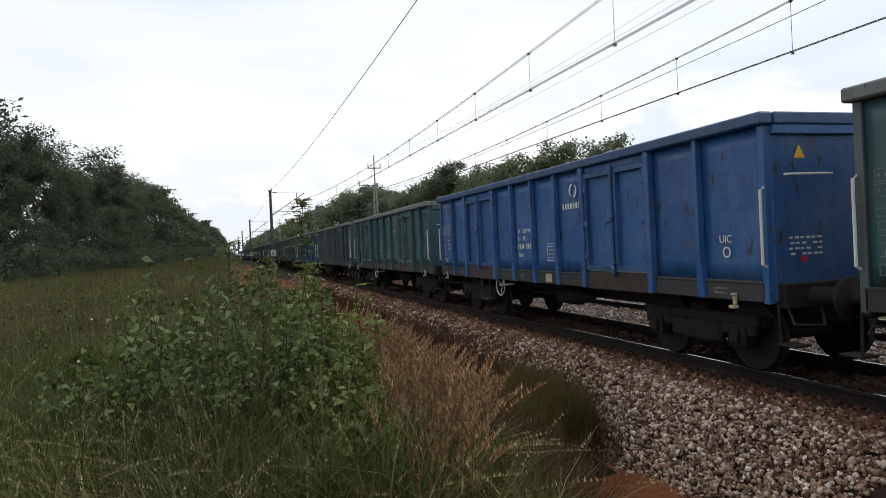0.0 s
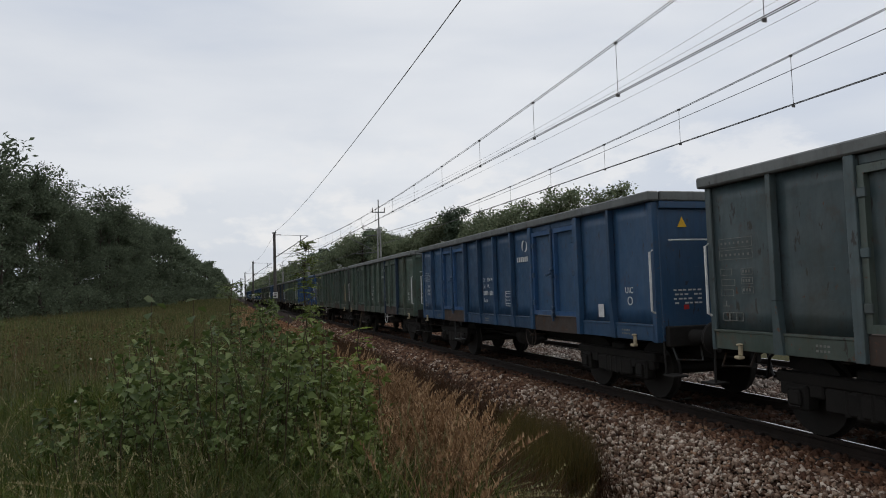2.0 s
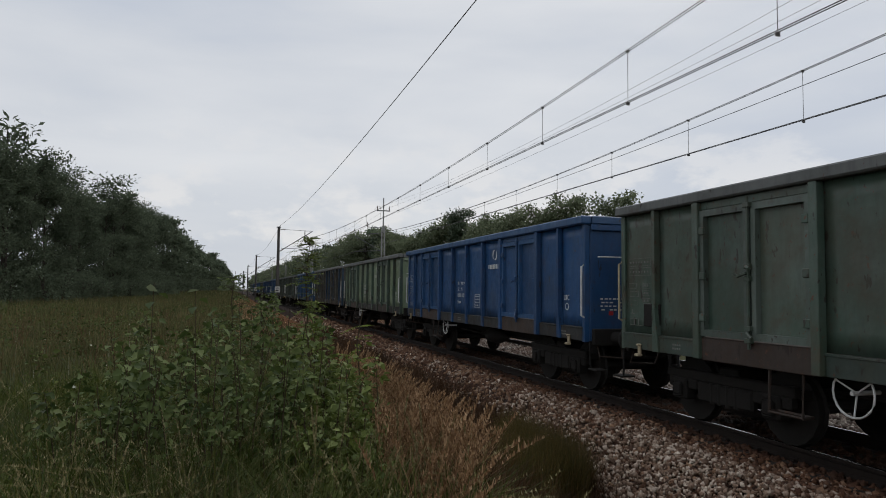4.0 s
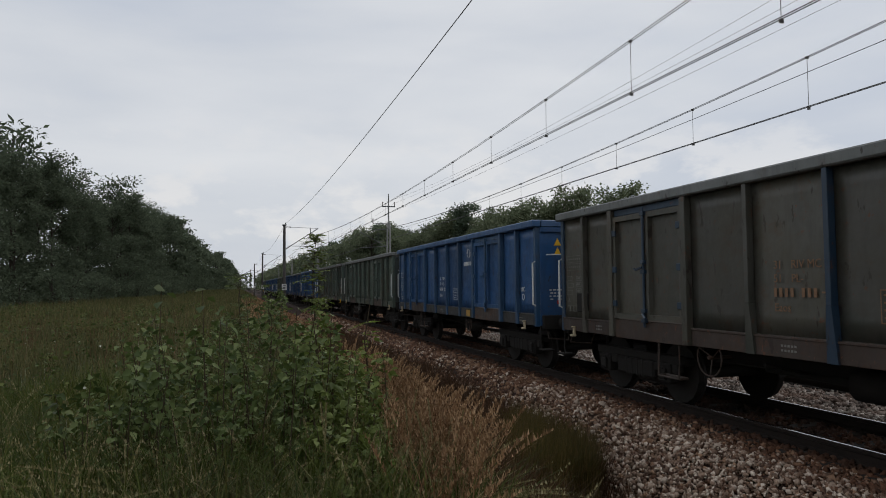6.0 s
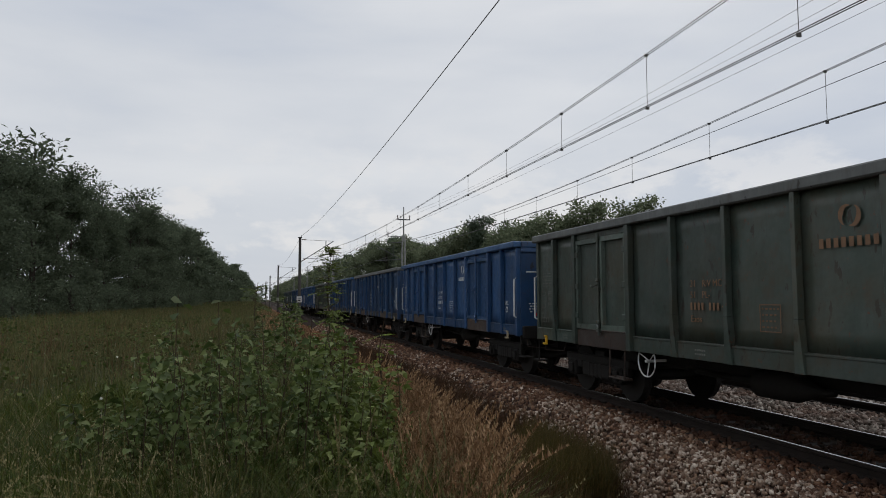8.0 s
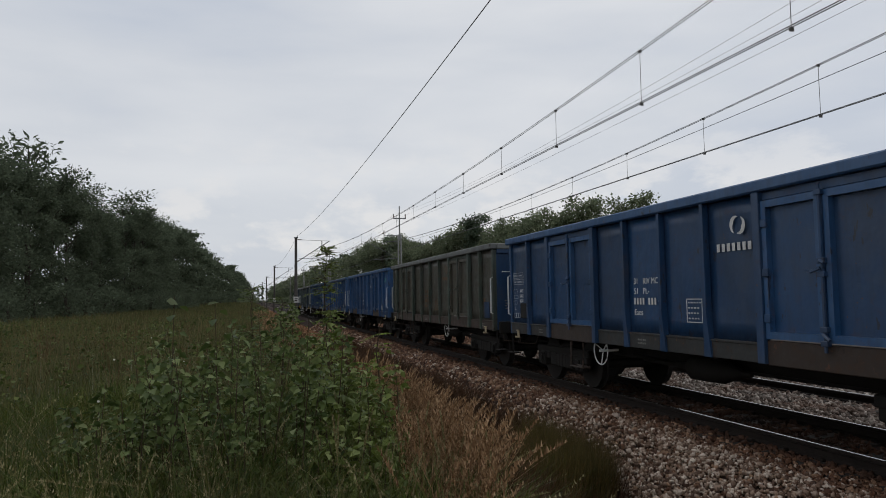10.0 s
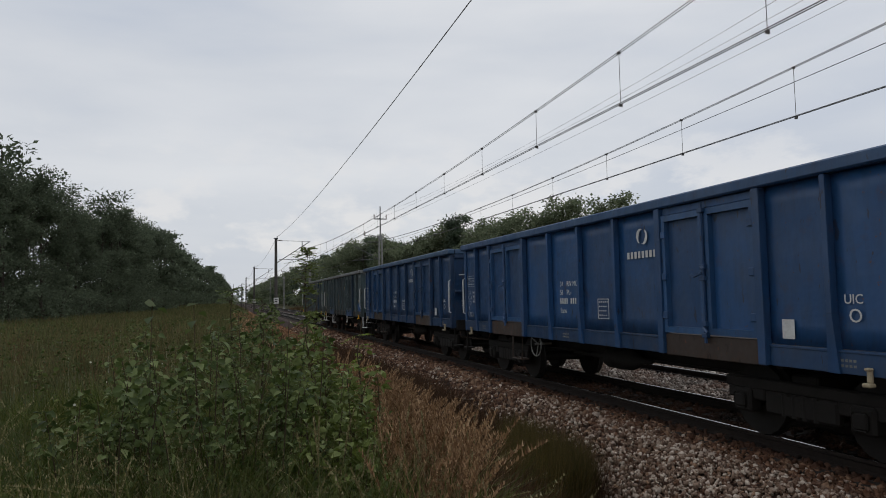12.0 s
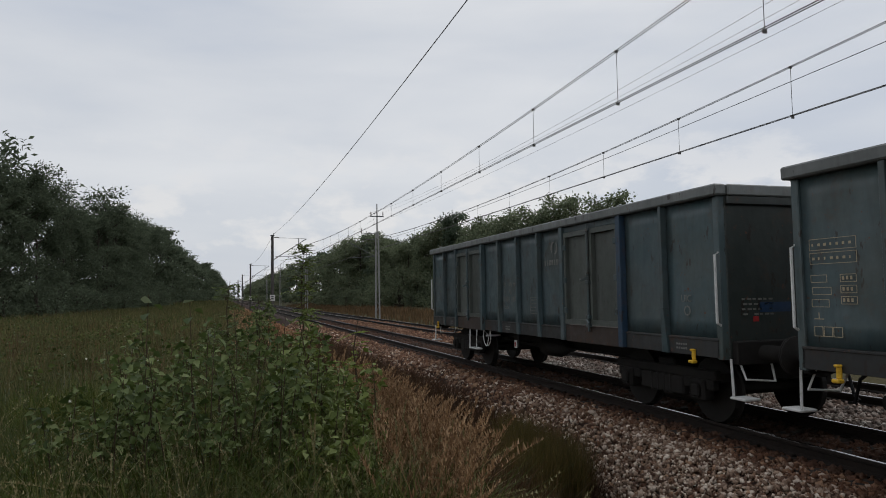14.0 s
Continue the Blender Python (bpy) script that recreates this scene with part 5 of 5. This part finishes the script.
grass_field("sedge", "dense olive-green sedge tuft at the foot of the ballast", [blades(tuft, tall(n, 0.85, 1.25), tall(n, 0.004, 0.008), tall(n, 0.05, 0.4), 3)[:2]], M["sedge_green"])
rim = scatter(-14, 8, 130, 420, 9000)
rim = rim[(rim[:, 0] < 3.5)]
grass_field("meadow_grass", "far strip of meadow grass before the wood", [blades(rim, tall(len(rim), 0.6, 1.1), tall(len(rim), 0.15, 0.3), tall(len(rim), 0.05, 0.3), 2)[:2]], M["grass_far"])


def build_water():
    bm, rows = bmesh.new(), []
    for i in range(40):
        y = 5 + 0.5 * i
        a, b = 3.35 + 0.12 * math.sin(1.1 * y), 4.25 + 0.1 * math.sin(0.8 * y + 1)
        rows.append([bm.verts.new((x, y, -0.93)) for x in (a, (a + b) / 2, b)])
    for p, q in zip(rows, rows[1:]):
        for k in range(2):
            bm.faces.new((p[k], p[k + 1], q[k + 1], q[k]))
    ob = part("ditch_water", bm, M["water"], None)
    return tagged(ob, "still brown water in the ditch", "water", kind="structure")


build_water()


def leaves(centre, out, size, lift=0.25, shape=0.8, simple=False):
    """Pointed heart-shaped leaves folded along the midrib: four triangles each."""
    n = len(centre)
    out = out / np.linalg.norm(out, axis=1, keepdims=True)
    side = np.cross(out, rng.normal(size=(n, 3)) * 0.75 + np.array([0, 0, 1.0]))
    side /= np.linalg.norm(side, axis=1, keepdims=True)
    up = np.cross(side, out)
    s = size[:, None]
    if simple:
        p = [centre, centre + s * (0.5 * out + 0.5 * shape * side), centre + s * (1.05 * out - lift * 0.5 * up), centre + s * (0.5 * out - 0.5 * shape * side)]
        return np.stack(p, 1).reshape(-1, 3), (np.arange(n)[:, None, None] * 4 + np.array([(0, 1, 2), (0, 2, 3)])[None]).reshape(-1, 3)
    p = [centre,
         centre + s * (0.35 * out + 0.5 * shape * side + lift * 0.3 * up), centre + s * (0.35 * out - 0.5 * shape * side + lift * 0.3 * up),
         centre + s * (0.7 * out + 0.32 * shape * side + lift * 0.15 * up), centre + s * (0.7 * out - 0.32 * shape * side + lift * 0.15 * up),
         centre + s * (1.05 * out - lift * 0.35 * up)]
    v = np.stack(p, 1).reshape(-1, 3)
    f = np.array([(0, 1, 3), (0, 3, 5), (0, 5, 4), (0, 4, 2)])
    return v, (np.arange(n)[:, None, None] * 6 + f[None]).reshape(-1, 3)


# ---- aspen thicket in the meadow ----
def shrub(x, y, stems, height, spread, material, label, leaf_size=0.058, per=58, lean=0.25):
    root = tagged(new("shrub"), label, "shrub", "shrubs of the thicket")
    root.location = (x, y, float(ground_z(x, y)))
    sets = []
    for k in range(stems):
        a = rng.uniform(0, math.tau)
        r0, h = rng.uniform(0, spread), height * rng.uniform(0.62, 1.0)
        foot = np.array([r0 * math.cos(a), r0 * math.sin(a), -0.02])
        tip = foot + np.array([lean * h * math.cos(a) * rng.uniform(0.1, 1), lean * h * math.sin(a) * rng.uniform(0.1, 1), h])
        bow = rng.normal(0, 0.05, 3) * h
        us = np.linspace(0, 1, 7)
        path = foot + (tip - foot) * us[:, None] + bow * (np.sin(math.pi * us))[:, None]
        part("stem", tubes([tuple(p) for p in path], radius=0.008, sides=5, end=0.002), M["twig"], root)
        u = rng.uniform(0.16, 1.0, per) ** 0.8
        at = foot + (tip - foot) * u[:, None] + bow * np.sin(math.pi * u)[:, None]
        th = rng.uniform(0, math.tau, per)
        reach = rng.uniform(0.03, 0.22, per) * (1.15 - u)
        out = np.stack([np.cos(th), np.sin(th), rng.uniform(-1.1, 0.5, per)], 1)
        place = at + out * np.array([1, 1, 0.4]) * reach[:, None]
        out += rng.normal(0, 0.35, out.shape)
        sets.append(leaves(place, out, leaf_size * rng.uniform(0.4, 1.35, per), 0.4))
    v, f = joined(sets)
    link_mesh("foliage", mesh_from_arrays("foliage", v, f, material), root)
    return root


THICKET = "green aspen suckers with heart-shaped leaves in tall grass"
for x, y, h in ((-0.85, 5.2, 0.95), (-0.6, 4.9, 1.1), (-0.45, 5.6, 1.3), (-0.15, 5.0, 1.4), (0.0, 5.8, 1.42), (0.2, 4.7, 1.22), (0.4, 5.3, 1.3), (0.55, 6.2, 1.35),
                (0.62, 4.7, 1.1), (0.7, 5.3, 1.12), (0.78, 4.9, 0.95), (0.62, 4.2, 0.72), (0.82, 5.2, 0.9), (0.95, 5.7, 0.95), (0.55, 4.2, 0.7), (-0.6, 6.6, 1.2), (0.25, 6.9, 1.3), (0.95, 6.4, 1.15), (0.68, 3.9, 0.62)):
    shrub(x, y, 8, h * 1.14, 0.26, M["leaf_yellow" if x > 0.58 or (x * 7 + y * 3) % 1 < 0.3 else "leaf"], THICKET, 0.052, 74)
def sucker(x, y, height, lean, label):
    """A single tall shoot with sparse drooping leaves and one large pale leaf at its tip."""
    root = tagged(new("shrub"), label, "shrub", "shrubs of the thicket")
    root.location = (x, y, float(ground_z(x, y)))
    us = np.linspace(0, 1, 8)
    path = np.stack([lean * us ** 2, 0.02 * np.sin(5 * us), height * us], 1)
    part("stem", tubes([tuple(p) for p in path], radius=0.007, sides=5, end=0.002), M["twig"], root)
    u = np.linspace(0.4, 0.97, 17)
    at = np.stack([lean * u ** 2, 0.02 * np.sin(5 * u), height * u], 1)
    th = 2.4 * np.arange(17)
    out = np.stack([np.cos(th), np.sin(th), np.full(17, -0.45)], 1)
    v, f = leaves(at + 0.04 * out, out, rng.uniform(0.05, 0.095, 17), 0.35)
    link_mesh("foliage", mesh_from_arrays("foliage", v, f, M["leaf"]), root)
    v, f = leaves(at[-1:] + np.array([[-0.05, 0.0, 0.02]]), np.array([[0.9, -0.15, -0.25 if lean > 0 else 0.3]]), np.array([0.078]), 0.3, 0.9)
    link_mesh("tip_leaf", mesh_from_arrays("tip_leaf", v, f, M["leaf_pale"]), root, "large pale upturned leaf")
    return root


sucker(-0.50, 5.0, 1.63, 0.02, "tall thin aspen sucker with a pale tip leaf")
sucker(-0.19, 4.95, 1.58, -0.03, "tall thin aspen sucker with a pale upturned leaf")
shrub(-0.08, 5.1, 2, 1.62, 0.12, M["leaf"], "tall aspen suckers rising out of the thicket", 0.08, 24, 0.05)
shrub(0.35, 5.2, 3, 1.6, 0.12, M["leaf_yellow"], "tall aspen suckers with few leaves", 0.08, 20, 0.08)
shrub(1.2, 7.4, 2, 0.95, 0.15, M["leaf"], "low aspen sucker on the ditch bank")
shrub(2.2, 13.5, 6, 0.9, 0.35, M["leaf"], "low dark shrub at the ditch edge", 0.08)
shrub(2.0, 17.0, 6, 1.1, 0.5, M["leaf"], "dark shrub at the ditch edge", 0.09)
shrub(0.1, 15.0, 7, 1.25, 0.6, M["leaf"], "rounded shrub standing in the meadow", 0.09)
shrub(0.9, 20.0, 8, 1.5, 0.7, M["leaf"], "rounded shrub standing in the meadow", 0.1)


def build_weeds():
    """Broad-leaved weeds standing in the meadow, and a few white flower heads."""
    n = 190
    y = 9.0 + 34 * rng.random(n) ** 1.3
    x = rng.uniform(-1, 1, n) * 0.5 - 0.28 * y + rng.uniform(-0.22, 0.26, n) * y
    keep = x < 1.2
    x, y = x[keep], y[keep]
    base = np.stack([x, y, ground_z(x, y)], 1)
    c = np.repeat(base, 34, 0)
    k = len(c)
    scale = np.repeat(rng.uniform(0.6, 1.3, len(base)), 34) * (1 + c[:, 1] * 0.02)
    th = rng.uniform(0, math.tau, k)
    c = c + np.stack([np.cos(th), np.sin(th), np.zeros(k)], 1) * (rng.uniform(0.02, 0.16, k) * scale)[:, None]
    c[:, 2] += rng.uniform(0.2, 0.72, k) * np.minimum(1.1, scale)
    out = np.stack([np.cos(th), np.sin(th), rng.uniform(-0.8, 0.6, k)], 1)
    v, f = leaves(c, out, 0.045 * scale * rng.uniform(0.6, 1.4, k), 0.3)
    tagged(new("meadow_weeds", mesh_from_arrays("meadow_weeds", v, f, M["weed"])), "broad-leaved green weeds scattered in the meadow", "weeds", kind="stuff")
    m = 70
    y = rng.uniform(6, 28, m)
    x = -0.3 * y + rng.uniform(-0.25, 0.3, m) * y
    p = np.stack([x, y, ground_z(x, y) + rng.uniform(0.55, 0.8, m)], 1)
    v1 = leaves(p, rng.normal(size=(m, 3)) + np.array([0, -0.5, 0.3]), rng.uniform(0.014, 0.03, m), 0.2, 1.2)
    foot = p - np.array([0, 0, 1.0]) * (p[:, 2] - ground_z(x, y))[:, None]
    v2 = blades(foot, p[:, 2] - foot[:, 2], np.full(m, 0.004), np.full(m, 0.02), 3)[:2]
    v, f = joined([v1, v2])
    tagged(new("white_flowers", mesh_from_arrays("white_flowers", v, f, M["petal"])), "small white flower heads on thin stalks", "flowers", kind="stuff")


build_weeds()


def robinia(x, y, height, boughs, label, leaf="leaf_lime"):
    """A thin sapling with long feathered leaves of paired leaflets."""
    root = tagged(new("sapling"), label, "sapling", "saplings by the ditch")
    root.location = (x, y, float(ground_z(x, y)))
    path = [(0, 0, -0.03), (0.03, 0.0, height * 0.4), (-0.02, 0.03, height * 0.75), (0.03, 0, height)]
    part("trunk", tubes(path, radius=0.014, sides=6, end=0.003), M["twig"], root)
    sets = []
    for k in range(boughs):
        u = rng.uniform(0.22, 1.0)
        p = np.array([0, 0, height * u])
        a = rng.uniform(0, math.tau)
        d = np.array([math.cos(a), math.sin(a), rng.uniform(0.1, 0.5)])
        reach = rng.uniform(0.08, 0.3) * (1.3 - 0.6 * u)
        q = p + d * reach
        part("branch", tubes([tuple(p), tuple((p + q) / 2 + np.array([0, 0, 0.02])), tuple(q)], radius=0.005, sides=4, end=0.0015), M["twig"], root)
        for j in range(4 if u < 0.65 else 2):
            b = rng.uniform(0, math.tau)
            e = np.array([math.cos(b), math.sin(b), rng.uniform(-0.3, 0.3)])
            s = np.linspace(0.02, 0.2, 9)
            c = p + d * reach * (0.4 + 0.15 * j) + e * s[:, None] + np.array([0, 0, -0.5]) * (s ** 2)[:, None]
            w = np.cross(e, (0, 0, 1.0))
            for g in (-1, 1):
                sets.append(leaves(c, np.repeat((g * w + 0.35 * e)[None], 9, 0), rng.uniform(0.028, 0.045, 9), 0.15, 0.5))
    v, f = joined(sets)
    link_mesh("foliage", mesh_from_arrays("foliage", v, f, M[leaf]), root)
    return root


robinia(0.95, 9.0, 2.25, 60, "slender green sapling with feathered leaves", "leaf_yellow")
robinia(0.05, 11.0, 1.75, 34, "bushy mid-green sapling in the meadow", "leaf")
robinia(0.55, 12.5, 1.6, 30, "low bushy mid-green sapling in the meadow", "leaf")
robinia(1.27, 7.0, 1.45, 9, "small bright lime-green sapling by the ditch")
robinia(1.3, 11.0, 1.5, 7, "young lime-green sapling by the ditch")


# ---- trees ----
def tree(name, height, radius, low, clumps, per, size, material, label, seed, pine=False, sprays=0, shape=0.8):
    """A tapered trunk with limbs, and a crown of leaf clumps with gaps and an uneven outline."""
    g = np.random.default_rng(seed)
    root = tagged(new(name), label, "tree", "trees along the line")
    part("trunk", tubes([(0, 0, -0.3), (0.15, 0.05, height * 0.3), (-0.1, 0.1, height * 0.62), (0.05, 0, height * 0.93)], radius=0.2, sides=8, end=0.03), M["bark"], root)
    centres, limbs = [], bmesh.new()
    lobes = []
    for k in range(max(7, clumps // 7)):
        u = (k + g.uniform(0.2, 1.0)) / max(7, clumps // 7)
        u = min(u, 0.97)
        z = low + (height - low) * u
        wide = radius * ((math.sin(math.pi * min(1, 0.25 + 0.72 * u)) ** 0.55) if not pine else (1.05 - 0.85 * u))
        a, r = g.uniform(0, math.tau), wide * g.uniform(0.35, 1.0)
        c = np.array([r * math.cos(a), r * math.sin(a), z])
        lobes.append(c)
        foot = max(low * 0.6, z - 0.5 * r - 0.8)
        add_tube(limbs, [(0, 0, foot), tuple(c * np.array([0.5, 0.5, 1]) - np.array([0, 0, 0.3 * (z - foot)])), tuple(c)], 0.07, 4, 0.012)
    for k in range(clumps):
        c = lobes[k % len(lobes)]
        d = g.normal(size=3)
        d /= np.linalg.norm(d)
        centres.append(c + d * np.array([1.25, 1.25, 0.85]) * radius / 3.6 * g.uniform(0.55, 1.15))
    for k in range(sprays):
        a, u = g.uniform(0, math.tau), g.uniform(0.72, 1.0)
        c = np.array([math.cos(a), math.sin(a), 0]) * radius * (1.25 - 0.85 * u) + np.array([0, 0, low + (height - low) * u + 0.5])
        tip = c + np.array([math.cos(a) * 0.6, math.sin(a) * 0.6, g.uniform(0.5, 1.5)])
        add_tube(limbs, [(0, 0, c[2] - 1.5), tuple(c), tuple(tip)], 0.05, 4, 0.01)
        for q in (0.35, 0.7, 1.0):
            centres.append(c + (tip - c) * q)
    part("bough", limbs, M["bark"], root)
    c = np.repeat(np.array(centres), per, 0)
    n = len(c)
    off = g.normal(size=(n, 3)) * np.array([0.5, 0.5, 0.3]) * (0.8 if pine else 1.0)
    out = off + g.normal(size=(n, 3)) * 0.4
    s = size * g.uniform(0.6, 1.3, n)
    v, f = leaves(c + off, out, s, 0.3, shape, True)
    link_mesh("crown", mesh_from_arrays("crown", v, f, material), root)
    return root


MODELS = [
    tree("tree", 16.5, 3.8, 0.8, 120, 60, 0.29, M["crown"], "dense dark green robinia at the wood's edge", 1, sprays=5),
    tree("tree", 15.5, 3.5, 0.6, 115, 60, 0.28, M["crown"], "dark green robinia with a feathery top", 2, sprays=8),
    tree("tree", 17.0, 3.2, 1.0, 110, 60, 0.28, M["crown"], "tall dark green robinia with loose branches", 3, sprays=10),
    tree("tree", 13.0, 4.2, 1.2, 115, 62, 0.33, M["crown_olive"], "broad olive-green oak beyond the line", 4),
    tree("tree", 12.5, 3.4, 1.0, 90, 62, 0.33, M["crown_olive"], "olive-green tree with an open crown", 5, sprays=7),
    tree("tree", 13.5, 2.6, 1.4, 105, 62, 0.30, M["pine"], "dark pine beyond the line", 6, True),
]
LEGGY = tree("tree", 15.5, 2.0, 2.0, 34, 15, 0.58, M["crown"], "loose leggy robinia standing out over the wood", 12, sprays=10, shape=0.4)
BUSHES = [
    tree("bush", 3.4, 2.0, 0.2, 42, 40, 0.22, M["crown_olive"], "low green bush before the wood", 7),
    tree("bush", 2.6, 1.7, 0.2, 34, 40, 0.2, M["crown"], "low dark bush before the wood", 8),
]
FAR = [
    tree("tree", 16.0, 3.8, 0.6, 60, 24, 0.62, M["crown"], "dark green tree in the far wood", 9),
    tree("tree", 13.0, 3.8, 0.6, 56, 24, 0.62, M["crown_olive"], "olive tree in the far wood", 10),
    tree("tree", 13.5, 2.8, 0.8, 52, 24, 0.56, M["pine"], "dark pine in the far wood", 11, True),
]
placed = set()
TOP = {ob: max(v.co.z for c in ob.children if c.name.startswith("crown") for v in c.data.vertices) for ob in MODELS + FAR + [LEGGY]}


def plant(model, x, y, scale, spin, top=None):
    """A copy of a model; top: the height of its highest leaves over the rails."""
    if top is not None:
        scale = (top - float(ground_z(x, y))) / TOP[model]
    z = float(ground_z(x, y)) - 0.05
    m = pose(x, y, z, 0, 0, spin)
    if model in placed:
        ob = copy_thing(model, m)
    else:
        placed.add(model)
        ob = model
        ob.matrix_basis = m
    ob.scale = (scale * 1.02, scale * 0.98, scale)
    return ob


dice = random.Random(5)


def left_edge(y):
    return float(np.interp(y, [40, 86, 97, 140, 210, 385, 640], [-18.5, -17.5, -14.5, -14.2, -12.2, -5.5, 2.0]))


def left_canopy(y):
    return float(np.interp(y, [65, 72, 84, 88, 93, 98, 110, 122, 142, 160, 183, 230, 307, 435, 581], [15.0, 15.6, 16.8, 15.3, 15.1, 15.6, 16.5, 15.6, 17.0, 17.8, 16.5, 16.3, 17.4, 16.8, 13.0]))


y = 46.0
while y < 150:
    plant(MODELS[dice.choice((0, 1, 2, 0, 1))], left_edge(y) + dice.uniform(-0.9, 0.6), y, 1, dice.uniform(0, 360), left_canopy(y) * dice.uniform(0.92, 1.0))
    if dice.random() < 0.85:
        plant(MODELS[dice.choice((0, 1, 2))], left_edge(y) - 5.5 + dice.uniform(-1, 1), y + dice.uniform(-2, 2), 1, dice.uniform(0, 360), left_canopy(y) * dice.uniform(0.88, 0.97))
    if dice.random() < 0.75:
        plant(BUSHES[1], left_edge(y) + 3.0 + dice.uniform(-0.8, 0.8), y + 1.5, dice.uniform(0.7, 1.1), dice.uniform(0, 360))
    y += dice.uniform(3.4, 4.6)
while y < 640:
    plant(FAR[0], left_edge(y) + dice.uniform(-1, 1), y, 1, dice.uniform(0, 360), left_canopy(y) * dice.uniform(0.93, 1.0))
    y += 5.5 + (y - 150) * 0.012
# leggy robinias that stand out over the wood's edge
plant(LEGGY, left_edge(67) - 0.6, 67, 1, 40, 16.7)
plant(LEGGY, -14.8, 98.5, 1, 200, 17.0)
plant(LEGGY, -14.4, 128, 1, 300, 16.6)


def right_edge(y):
    return float(np.interp(y, [40, 62, 72, 80, 100, 125, 170, 245, 400, 640], [62, 56, 47, 41, 36, 30, 26.5, 24.0, 21, 20]))


def right_canopy(y):
    return 1.07 * float(np.interp(y, [72, 75.6, 78.7, 81, 84.4, 90.5, 93, 97, 100, 103, 108, 112, 118, 124.6, 130, 134, 148, 158, 169, 208, 240, 296], [11.6, 13.5, 12.3, 14.2, 13.4, 13.8, 12.8, 13.5, 13.2, 14.6, 14.7, 13.6, 11.7, 10.6, 12.3, 14.3, 14.9, 14.8, 13.6, 14.2, 13.6, 13.4]))


for y in (54, 58, 62, 66, 70):
    plant(BUSHES[0], right_edge(y), y, 1.2, 30 * y)
plant(MODELS[4], 45.4, 75.4, 1, 10, 14.9)
plant(MODELS[4], 41.6, 80.6, 1, 130, 15.3)
y = 84.0
while y < 165:
    plant(MODELS[dice.choice((3, 4, 3, 4, 5))], right_edge(y) + dice.uniform(-0.5, 1.0), y, 1, dice.uniform(0, 360), right_canopy(y) * dice.uniform(0.94, 1.0))
    if dice.random() < 0.95:
        plant(MODELS[dice.choice((3, 4, 5))], right_edge(y) + 6 + dice.uniform(-1, 1), y + dice.uniform(1, 4), 1, dice.uniform(0, 360), right_canopy(y) * dice.uniform(0.84, 0.94))
    y += dice.uniform(3.4, 4.8)
y = 74.0
while y < 165:
    plant(BUSHES[dice.choice((0, 0, 1))], right_edge(y) - 4.5 + dice.uniform(-1.5, 1), y + 1, dice.uniform(0.8, 1.35), dice.uniform(0, 360))
    plant(BUSHES[dice.choice((0, 1))], right_edge(y) + dice.uniform(-2, 1), y + 1, dice.uniform(1.3, 1.8), dice.uniform(0, 360))
    y += dice.uniform(3.6, 5.4)
while y < 640:
    plant(FAR[dice.choice((1, 1, 2))], right_edge(y) + dice.uniform(-1, 1), y, 1, dice.uniform(0, 360), right_canopy(y) * dice.uniform(0.92, 1.0))
    y += 5.5 + (y - 165) * 0.012
for x in range(-16, 44, 4):
    plant(FAR[dice.choice((0, 1, 2))], x, 655 + dice.uniform(-10, 10), dice.uniform(0.8, 1.0), dice.uniform(0, 360))

for x, y, k in ((-2.2, 300, 1.3), (0.6, 330, 1.5), (2.2, 360, 1.2)):
    plant(BUSHES[0], x, y, k, dice.uniform(0, 360))


motions()
